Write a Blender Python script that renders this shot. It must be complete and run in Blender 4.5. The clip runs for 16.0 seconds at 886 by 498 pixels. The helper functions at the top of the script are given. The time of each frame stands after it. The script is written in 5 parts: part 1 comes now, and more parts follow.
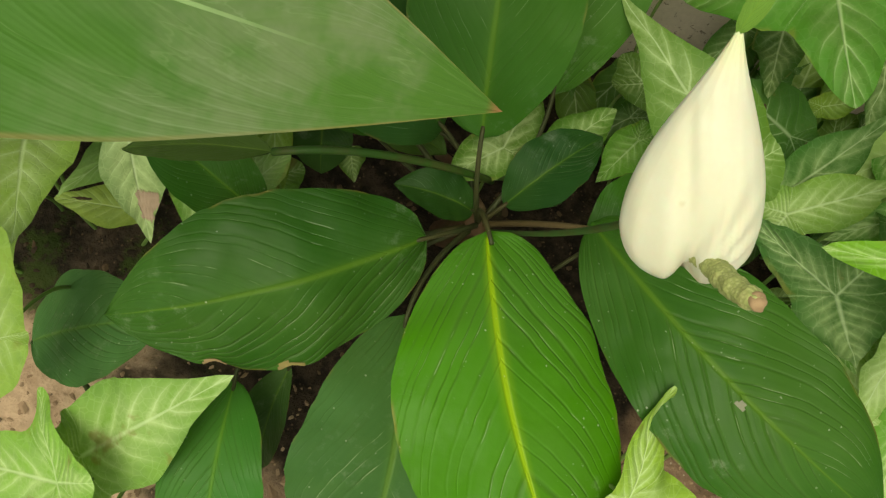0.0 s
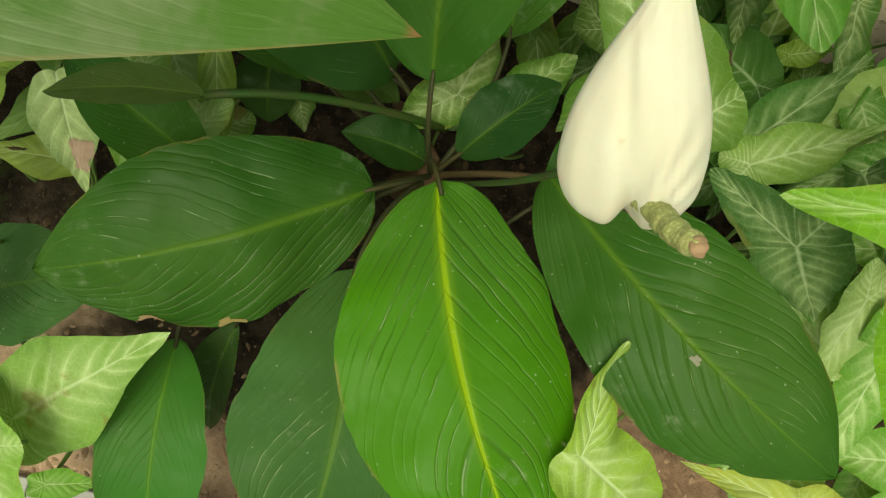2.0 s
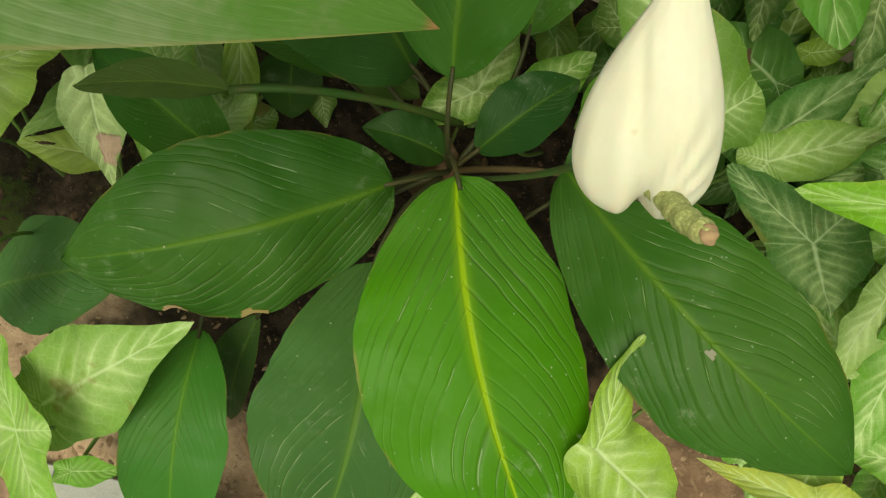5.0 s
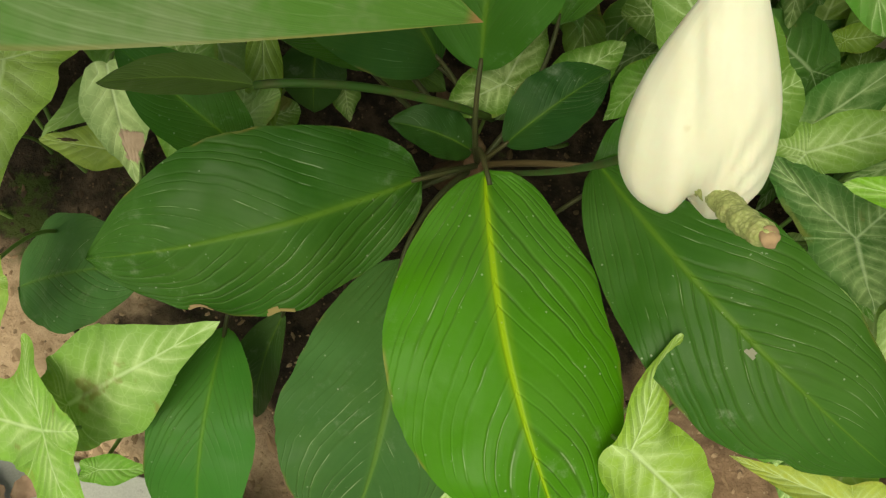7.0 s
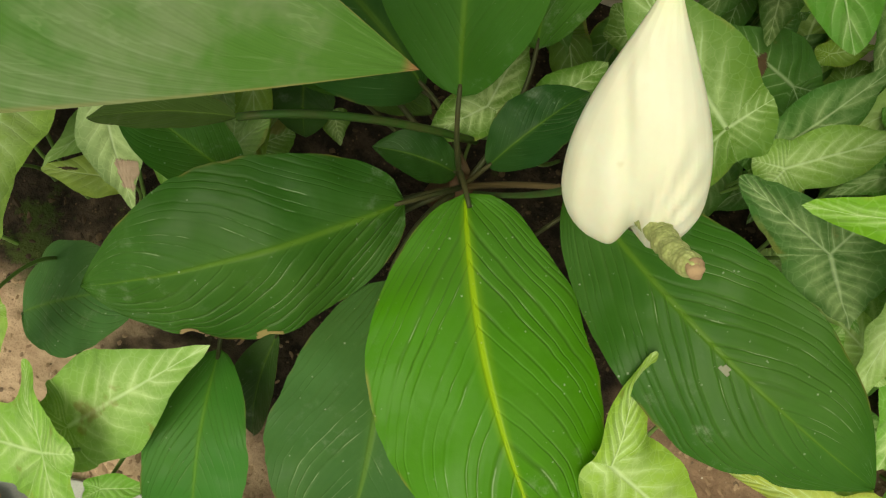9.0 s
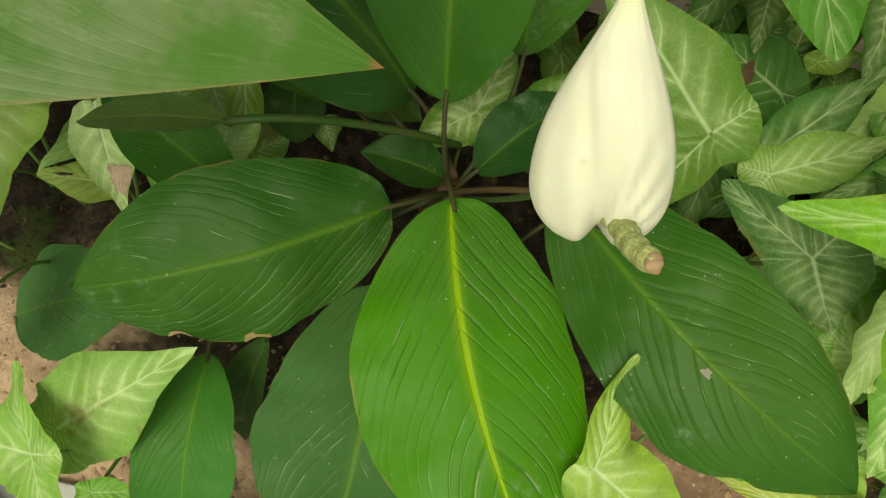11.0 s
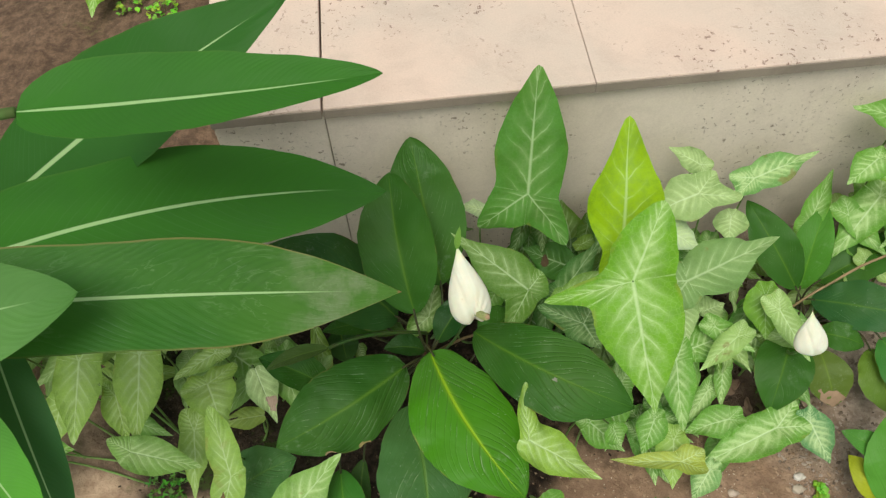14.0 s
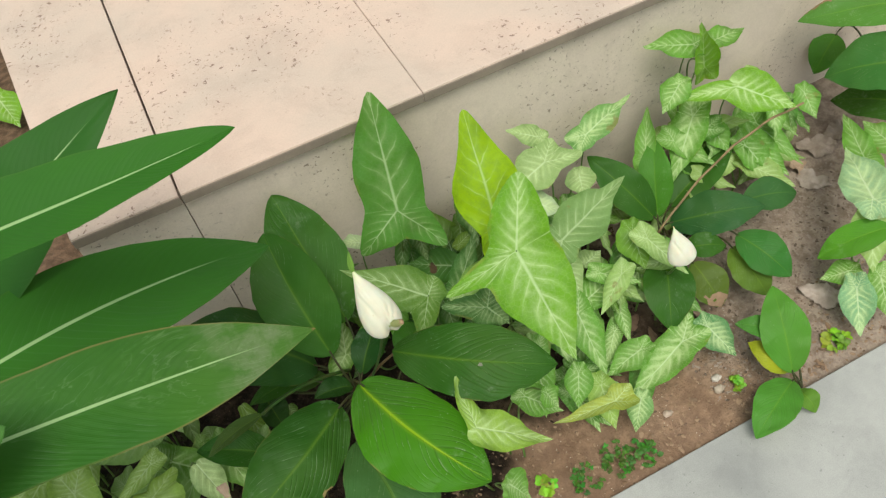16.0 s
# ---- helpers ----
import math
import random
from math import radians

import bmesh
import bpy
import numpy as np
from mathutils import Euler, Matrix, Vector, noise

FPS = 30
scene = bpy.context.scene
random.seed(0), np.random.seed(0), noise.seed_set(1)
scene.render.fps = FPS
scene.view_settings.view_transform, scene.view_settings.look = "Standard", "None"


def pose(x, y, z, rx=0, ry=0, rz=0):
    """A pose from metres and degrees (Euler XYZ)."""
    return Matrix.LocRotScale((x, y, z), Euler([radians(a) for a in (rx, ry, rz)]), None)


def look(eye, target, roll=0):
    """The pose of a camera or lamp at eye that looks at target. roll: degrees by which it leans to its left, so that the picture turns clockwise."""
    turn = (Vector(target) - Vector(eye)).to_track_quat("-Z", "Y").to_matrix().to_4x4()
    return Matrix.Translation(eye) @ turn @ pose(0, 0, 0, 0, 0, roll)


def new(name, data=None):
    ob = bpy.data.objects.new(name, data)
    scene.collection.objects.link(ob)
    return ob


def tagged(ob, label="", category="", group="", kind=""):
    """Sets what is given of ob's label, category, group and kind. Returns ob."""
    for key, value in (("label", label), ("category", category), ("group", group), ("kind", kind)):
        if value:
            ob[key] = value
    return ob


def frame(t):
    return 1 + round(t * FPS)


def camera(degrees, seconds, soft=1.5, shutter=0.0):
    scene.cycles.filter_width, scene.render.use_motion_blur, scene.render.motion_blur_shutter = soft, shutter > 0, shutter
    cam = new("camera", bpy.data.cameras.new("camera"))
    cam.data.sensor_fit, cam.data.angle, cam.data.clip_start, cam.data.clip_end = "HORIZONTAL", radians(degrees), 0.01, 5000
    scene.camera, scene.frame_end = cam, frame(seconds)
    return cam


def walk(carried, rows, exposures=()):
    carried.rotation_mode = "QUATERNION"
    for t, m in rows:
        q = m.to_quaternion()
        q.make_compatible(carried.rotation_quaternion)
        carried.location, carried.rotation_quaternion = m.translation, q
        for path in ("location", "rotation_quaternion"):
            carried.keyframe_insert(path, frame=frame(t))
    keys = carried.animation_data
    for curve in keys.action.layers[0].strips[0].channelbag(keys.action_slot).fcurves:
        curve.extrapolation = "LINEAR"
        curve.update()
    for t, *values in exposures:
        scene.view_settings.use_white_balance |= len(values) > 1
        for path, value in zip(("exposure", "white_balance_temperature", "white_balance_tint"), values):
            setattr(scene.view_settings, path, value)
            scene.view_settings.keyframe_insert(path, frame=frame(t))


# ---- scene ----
cam = camera(58.6, 16.0, soft=1.3)
PATH = [
    (0, (0.092, 0.094, 0.897), (0.158, 0.707, -1.005), 19.6),
    (0.5, (0.09, 0.082, 0.87), (0.21, 0.663, -1.04), 25.1),
    (1, (0.109, 0.085, 0.876), (0.248, 0.647, -1.038), 27.3),
    (1.5, (0.114, 0.095, 0.874), (0.249, 0.639, -1.045), 27.0),
    (2, (0.116, 0.101, 0.872), (0.26, 0.63, -1.051), 28.2),
    (2.5, (0.118, 0.119, 0.871), (0.266, 0.634, -1.056), 28.9),
    (3, (0.112, 0.125, 0.878), (0.25, 0.646, -1.048), 28.0),
    (3.5, (0.111, 0.119, 0.879), (0.236, 0.64, -1.048), 26.9),
    (4, (0.116, 0.1, 0.879), (0.228, 0.621, -1.049), 25.9),
    (4.2, (0.118, 0.092, 0.88), (0.222, 0.619, -1.046), 25.1),
    (6.3, (0.117, 0.098, 0.876), (0.189, 0.591, -1.061), 21.2),
    (6.5, (0.112, 0.095, 0.875), (0.173, 0.583, -1.063), 20.1),
    (7, (0.108, 0.1, 0.867), (0.169, 0.587, -1.072), 20.5),
    (7.5, (0.106, 0.111, 0.87), (0.158, 0.596, -1.069), 19.5),
    (8, (0.12, 0.115, 0.874), (0.16, 0.605, -1.064), 17.9),
    (8.5, (0.131, 0.113, 0.881), (0.153, 0.611, -1.056), 15.5),
    (9, (0.132, 0.111, 0.885), (0.142, 0.611, -1.051), 13.7),
    (11.5, (0.15, 0.107, 0.892), (0.121, 0.656, -1.031), 10.0),
    (12, (0.148, 0.082, 0.98), (-0.024, 0.66, -0.927), -0.3),
    (12.5, (0.231, -0.03, 1.138), (-0.12, 0.603, -0.726), -10.0),
    (13, (0.302, -0.074, 1.237), (0.029, 0.741, -0.569), -4.3),
    (13.5, (0.172, -0.224, 1.409), (0.082, 0.752, -0.335), -2.4),
    (14, (0.139, -0.31, 1.529), (0.202, 0.813, -0.125), -3.2),
    (14.5, (0.242, -0.354, 1.537), (0.368, 0.806, -0.088), -5.8),
    (15, (0.185, -0.381, 1.534), (0.386, 0.779, -0.083), -9.7),
    (15.5, (0.11, -0.406, 1.531), (0.426, 0.735, -0.081), -9.9),
    (16, (0.097, -0.386, 1.55), (0.493, 0.751, -0.048), -9.5),
]
walk(cam, [(t, look(eye, target, roll)) for t, eye, target, roll in PATH], [(0, 0.45, 7900, -7), (11.5, 0.45, 7900, -7), (12.4, 0.50, 6900, -1), (13, 0.42, 6550, 1), (16, 0.42, 6550, 1)])

# ---- light ----
world = bpy.data.worlds.new("overcast_sky")
world.use_nodes = True
scene.world = world
wn, wl = world.node_tree.nodes, world.node_tree.links
sky = wn.new("ShaderNodeTexSky")
sky.sky_type = 'NISHITA'
sky.sun_disc = False
sky.sun_elevation = radians(66)
sky.sun_rotation = radians(200)
sky.air_density, sky.dust_density, sky.ozone_density = 1.0, 4.0, 1.0
sky_soft = wn.new("ShaderNodeHueSaturation")
sky_soft.inputs["Saturation"].default_value = 0.35
wl.new(sky.outputs[0], sky_soft.inputs["Color"])
wl.new(sky_soft.outputs[0], wn["Background"].inputs["Color"])
wn["Background"].inputs["Strength"].default_value = 0.11
sun_data = bpy.data.lights.new("sun", 'SUN')
sun_data.energy, sun_data.angle, sun_data.color = 1.75, radians(30), (1.0, 0.95, 0.86)
sun = new("sun", sun_data)
sun.matrix_world = look((-0.7, -1.9, 4.6), (0, 0, 0))

# ---- materials ----


class Nodes:
    """Short hand for a node tree."""

    def __init__(self, name):
        self.mat = bpy.data.materials.new(name)
        self.mat.use_nodes = True
        self.t = self.mat.node_tree
        self.p = self.t.nodes["Principled BSDF"]

    def put(self, socket, value):
        if isinstance(value, bpy.types.NodeSocket):
            self.t.links.new(value, socket)
        elif isinstance(value, (tuple, list)) and len(value) == 3 and socket.type == 'RGBA':
            socket.default_value = (*value, 1)
        else:
            socket.default_value = value

    def m(self, op, a, b=0.0, c=0.0):
        n = self.t.nodes.new("ShaderNodeMath")
        n.operation = op
        for s, v in zip(n.inputs, (a, b, c)):
            self.put(s, v)
        return n.outputs[0]

    def mix(self, f, a, b, blend='MIX'):
        n = self.t.nodes.new("ShaderNodeMix")
        n.data_type, n.blend_type = 'RGBA', blend
        self.put(n.inputs[0], f)
        self.put(n.inputs[6], a)
        self.put(n.inputs[7], b)
        return n.outputs[2]

    def step(self, x, lo, hi, a=0.0, b=1.0):
        n = self.t.nodes.new("ShaderNodeMapRange")
        n.interpolation_type = 'SMOOTHSTEP'
        for s, v in zip(n.inputs, (x, lo, hi, a, b)):
            self.put(s, v)
        return n.outputs[0]

    def noise(self, scale, detail=4.0, rough=0.55, vec=None, dist=0.0):
        n = self.t.nodes.new("ShaderNodeTexNoise")
        for k, v in (("Scale", scale), ("Detail", detail), ("Roughness", rough), ("Distortion", dist)):
            n.inputs[k].default_value = v
        self.t.links.new(vec or self.obj(), n.inputs["Vector"])
        return n.outputs[0]

    def cells(self, scale, vec=None, out=0, feature='F1'):
        n = self.t.nodes.new("ShaderNodeTexVoronoi")
        n.feature = feature
        n.inputs["Scale"].default_value = scale
        self.t.links.new(vec or self.obj(), n.inputs["Vector"])
        return n.outputs[out]

    def obj(self):
        n = self.t.nodes.new("ShaderNodeTexCoord")
        return n.outputs["Object"]

    def place(self):
        n = self.t.nodes.new("ShaderNodeNewGeometry")
        return n.outputs["Position"]

    def uv(self):
        n = self.t.nodes.new("ShaderNodeTexCoord")
        s = self.t.nodes.new("ShaderNodeSeparateXYZ")
        self.t.links.new(n.outputs["UV"], s.inputs[0])
        return n.outputs["UV"], s.outputs[0], s.outputs[1]

    def info(self, out):
        return self.t.nodes.new("ShaderNodeObjectInfo").outputs[out]

    def bump(self, h, strength, distance, under=None):
        n = self.t.nodes.new("ShaderNodeBump")
        n.inputs["Strength"].default_value = strength
        n.inputs["Distance"].default_value = distance
        self.put(n.inputs["Height"], h)
        if under is not None:
            self.t.links.new(under, n.inputs["Normal"])
        return n.outputs[0]

    def set(self, colour=None, rough=None, normal=None, spec=None):
        for k, v in (("Base Color", colour), ("Roughness", rough), ("Normal", normal), ("Specular IOR Level", spec)):
            if v is not None:
                self.put(self.p.inputs[k], v)
        return self.mat

    def see_through(self, colour, amount):
        """Lets some light pass a thin leaf."""
        tr = self.t.nodes.new("ShaderNodeBsdfTranslucent")
        self.put(tr.inputs["Color"], colour)
        mx = self.t.nodes.new("ShaderNodeMixShader")
        mx.inputs[0].default_value = amount
        out = self.t.nodes["Material Output"]
        self.t.links.new(self.p.outputs[0], mx.inputs[1])
        self.t.links.new(tr.outputs[0], mx.inputs[2])
        self.t.links.new(mx.outputs[0], out.inputs[0])


def lily_material():
    """Smooth dark leaf: arching side veins as soft furrows with painted shade and ridge light, paler midrib, dust dots.
    The tint is the object's colour, its alpha the boldness of the veins.
    """
    n = Nodes("peace_lily_leaf")
    vec, u, v = n.uv()
    a = n.m('ABSOLUTE', n.m('MULTIPLY_ADD', u, 2.0, -1.0))
    lag = n.m('ADD', n.m('MULTIPLY', a, 0.36), n.m('MULTIPLY', n.m('POWER', a, 3.0), 0.16))
    wob = n.m('MULTIPLY', n.noise(9.0, 3.0), 0.085)
    ph = n.m('MULTIPLY', n.m('ADD', n.m('SUBTRACT', v, lag), wob), 14.0)
    ph = n.m('ADD', ph, n.m('MULTIPLY', n.m('SINE', n.m('MULTIPLY', ph, 2.3)), 0.22))
    fr = n.m('ABSOLUTE', n.m('SUBTRACT', n.m('FRACT', ph), 0.5))
    fine = n.m('ABSOLUTE', n.m('SUBTRACT', n.m('FRACT', n.m('MULTIPLY', ph, 3.0)), 0.5))
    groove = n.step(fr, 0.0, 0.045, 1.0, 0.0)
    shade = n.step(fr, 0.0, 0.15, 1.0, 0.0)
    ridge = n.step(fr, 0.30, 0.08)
    swell = n.m('ADD', n.step(fr, 0.0, 0.17), n.m('MULTIPLY', fr, 0.5))
    rib_w = n.m('MULTIPLY_ADD', v, -0.052, 0.066)
    rib = n.step(a, n.m('MULTIPLY', rib_w, 0.25), rib_w, 1.0, 0.0)
    rib_soft = n.step(a, 0.0, n.m('MULTIPLY', rib_w, 2.6), 1.0, 0.0)
    tint = n.info("Color")
    patch = n.noise(9.0, 4.0, 0.55)
    col = n.mix(n.step(patch, 0.35, 0.7), tint, n.mix(0.30, tint, (0.08, 0.15, 0.03)))
    col = n.mix(n.step(n.noise(4.0), 0.3, 0.75, 0.0, 0.45), col, n.mix(0.6, tint, (0.010, 0.045, 0.010)))
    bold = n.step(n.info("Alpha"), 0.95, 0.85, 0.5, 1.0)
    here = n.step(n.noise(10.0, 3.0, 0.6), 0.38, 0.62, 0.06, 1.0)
    # Furrow shade and ridge highlight, mixed into the colour along each side vein.
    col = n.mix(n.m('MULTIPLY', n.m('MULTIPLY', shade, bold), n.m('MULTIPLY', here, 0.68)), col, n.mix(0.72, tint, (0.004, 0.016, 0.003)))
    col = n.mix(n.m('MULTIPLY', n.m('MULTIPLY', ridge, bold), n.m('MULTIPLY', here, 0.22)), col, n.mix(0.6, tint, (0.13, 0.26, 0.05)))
    col = n.mix(n.step(fine, 0.0, 0.5, 0.05, 0.0), col, (0.10, 0.19, 0.04))
    stroke = n.m('MULTIPLY', n.step(n.noise(24.0, 3.0, 0.6), 0.52, 0.62), n.step(a, 0.90, 0.65))
    stroke = n.m('MULTIPLY', stroke, n.step(a, 0.03, 0.16))
    col = n.mix(n.m('MULTIPLY', n.m('MULTIPLY', groove, bold), n.m('MULTIPLY', stroke, 0.55)), col, (0.34, 0.44, 0.24))
    col = n.mix(n.m('MULTIPLY', rib_soft, 0.35), col, n.mix(0.65, (0.15, 0.28, 0.02), tint))
    col = n.mix(n.m('MULTIPLY', rib, 0.50), col, n.mix(0.60, (0.20, 0.32, 0.03), tint))
    glow = n.m('MULTIPLY', n.m('MAXIMUM', rib, n.m('MULTIPLY', rib_soft, 0.35)), n.step(n.info("Alpha"), 0.55, 0.45))
    col = n.mix(n.m('MULTIPLY', glow, 0.8), col, (0.27, 0.41, 0.012))
    dots = n.cells(120.0)
    keep = n.step(n.noise(60.0, 2.0), 0.53, 0.59)
    fleck = n.m('MULTIPLY', n.m('MULTIPLY', n.step(n.m('ADD', dots, n.m('MULTIPLY', n.noise(400.0, 2.0), 0.12)), 0.19, 0.11), keep), n.step(n.noise(8.0, 3.0), 0.36, 0.52))
    crumb = n.m('MULTIPLY', n.step(n.noise(210.0, 3.0, 0.6), 0.69, 0.73), n.step(n.noise(10.0, 3.0), 0.42, 0.58))
    fleck = n.m('MAXIMUM', fleck, n.m('MULTIPLY', crumb, 0.7))
    dust = n.m('MULTIPLY', n.step(n.noise(70.0, 6.0, 0.75), 0.52, 0.74), n.step(n.noise(7.0, 3.0), 0.46, 0.68))
    dusty_sheen = n.step(n.noise(5.5, 5.0, 0.6, None, 0.8), 0.46, 0.72)
    dirt = n.m('MAXIMUM', n.m('MULTIPLY', n.m('MULTIPLY', fleck, bold), 0.55), n.m('MULTIPLY', dust, 0.30))
    # Blotches of greyish sheen painted into the colour, dulled like dust.
    col = n.mix(n.m('MULTIPLY', dusty_sheen, 0.10), col, (0.12, 0.27, 0.08))
    col = n.mix(dirt, col, (0.46, 0.50, 0.38))
    margin = n.m('MULTIPLY', n.step(a, 0.965, 0.995), n.step(n.noise(30.0, 2.0), 0.5, 0.7))
    col = n.mix(n.m('MULTIPLY', margin, 0.5), col, (0.24, 0.15, 0.05))
    h = n.m('ADD', n.m('MULTIPLY', n.m('MULTIPLY', swell, bold), n.m('MULTIPLY_ADD', here, 0.9, 0.1)), n.m('MULTIPLY', rib, -0.6))
    nor = n.bump(h, 0.46, 0.0017)
    nor = n.bump(n.noise(14.0, 3.0), 0.35, 0.012, nor)
    nor = n.bump(n.noise(260.0, 3.0), 0.10, 0.001, nor)
    rough = n.m('ADD', n.m('MULTIPLY_ADD', patch, 0.20, 0.30), n.m('MULTIPLY', n.m('MAXIMUM', dirt, dusty_sheen), 0.25))
    n.set(col, rough, nor, 0.11)
    n.see_through(n.mix(0.5, col, (0.22, 0.42, 0.02)), 0.16)
    return n.mat


def arrow_material():
    """Arrowhead leaf: green with pale veins and midrib; the object's alpha is how far the pale zone spreads."""
    n = Nodes("arrowhead_leaf")
    vec, u, v = n.uv()
    a = n.m('ABSOLUTE', n.m('MULTIPLY_ADD', u, 2.0, -1.0))
    lag = n.m('MULTIPLY', a, 0.33)
    wob = n.m('MULTIPLY', n.m('SUBTRACT', n.noise(15.0, 3.0), 0.5), 0.16)
    ph = n.m('MULTIPLY', n.m('ADD', n.m('SUBTRACT', v, lag), wob), n.m('MULTIPLY_ADD', n.info("Random"), 2.0, 5.2))
    fr = n.m('ABSOLUTE', n.m('SUBTRACT', n.m('FRACT', ph), 0.5))
    thin = n.m('MULTIPLY_ADD', a, -0.06, 0.10)
    vein = n.step(fr, 0.004, thin, 1.0, 0.0)
    halo = n.step(fr, 0.02, 0.34, 1.0, 0.0)
    rib = n.step(a, 0.006, n.m('MULTIPLY_ADD', v, -0.05, 0.078), 1.0, 0.0)
    net = n.step(n.cells(120.0, None, 0, 'DISTANCE_TO_EDGE'), 0.015, 0.07, 1.0, 0.0)
    tint, spread = n.info("Color"), n.info("Alpha")
    mott = n.noise(42.0, 7.0, 0.74)
    wide = n.noise(9.0, 2.0)
    green = n.mix(n.step(mott, 0.38, 0.66, 0.0, 0.8), tint, n.mix(0.42, tint, (0.025, 0.11, 0.012)))
    pale = n.mix(0.62, tint, (0.60, 0.74, 0.36))
    inner = n.m('ADD', n.m('MULTIPLY', halo, 0.34), n.m('MULTIPLY_ADD', mott, 2.0, -0.75))
    inner = n.m('ADD', inner, n.m('MULTIPLY', n.m('SUBTRACT', wide, 0.5), 0.8))
    inner = n.m('MULTIPLY', inner, n.step(n.m('ADD', a, n.m('MULTIPLY', mott, 0.3)), 1.15, 0.30))
    inner = n.m('ADD', inner, n.m('MULTIPLY', net, 0.12))
    col = n.mix(n.m('MINIMUM', n.m('MAXIMUM', n.m('MULTIPLY', inner, n.m('MULTIPLY_ADD', spread, 2.0, 0.15)), 0.0), 1.0), green, pale)
    fade = n.m('MULTIPLY', n.step(n.noise(31.0, 3.0), 0.38, 0.62, 0.10, 1.0), n.step(a, 0.90, 0.40))
    lines = n.m('MAXIMUM', rib, n.m('MULTIPLY', n.m('MULTIPLY', vein, fade), n.m('SUBTRACT', 0.9, n.m('MULTIPLY', a, 0.7))))
    col = n.mix(n.m('MULTIPLY', lines, n.m('MULTIPLY_ADD', spread, 0.45, 0.36)), col, n.mix(0.84, tint, (0.70, 0.82, 0.50)))
    brown = n.m('MULTIPLY', n.step(n.noise(19.0, 4.0), 0.64, 0.70), n.step(n.info("Random"), 0.6, 0.7))
    col = n.mix(n.m('MULTIPLY', brown, 0.6), col, (0.22, 0.14, 0.05))
    edge = n.m('MULTIPLY', n.step(a, 0.9, 1.0), n.step(n.noise(28.0, 3.0), 0.52, 0.66))
    col = n.mix(n.m('MULTIPLY', edge, 0.35), col, (0.30, 0.22, 0.06))
    h = n.m('ADD', n.m('MULTIPLY', n.m('POWER', fr, 0.7), 1.0), n.m('MULTIPLY', rib, -0.5))
    h = n.m('ADD', h, n.m('MULTIPLY', net, -0.08))
    nor = n.bump(h, 0.40, 0.0040)
    nor = n.bump(n.noise(34.0, 3.0), 0.40, 0.006, nor)
    nor = n.bump(n.noise(110.0, 4.0), 0.25, 0.002, nor)
    n.set(col, n.m('MULTIPLY_ADD', mott, 0.2, 0.46), nor, 0.22)
    n.see_through(n.mix(0.4, col, (0.40, 0.60, 0.03)), 0.26)
    return n.mat


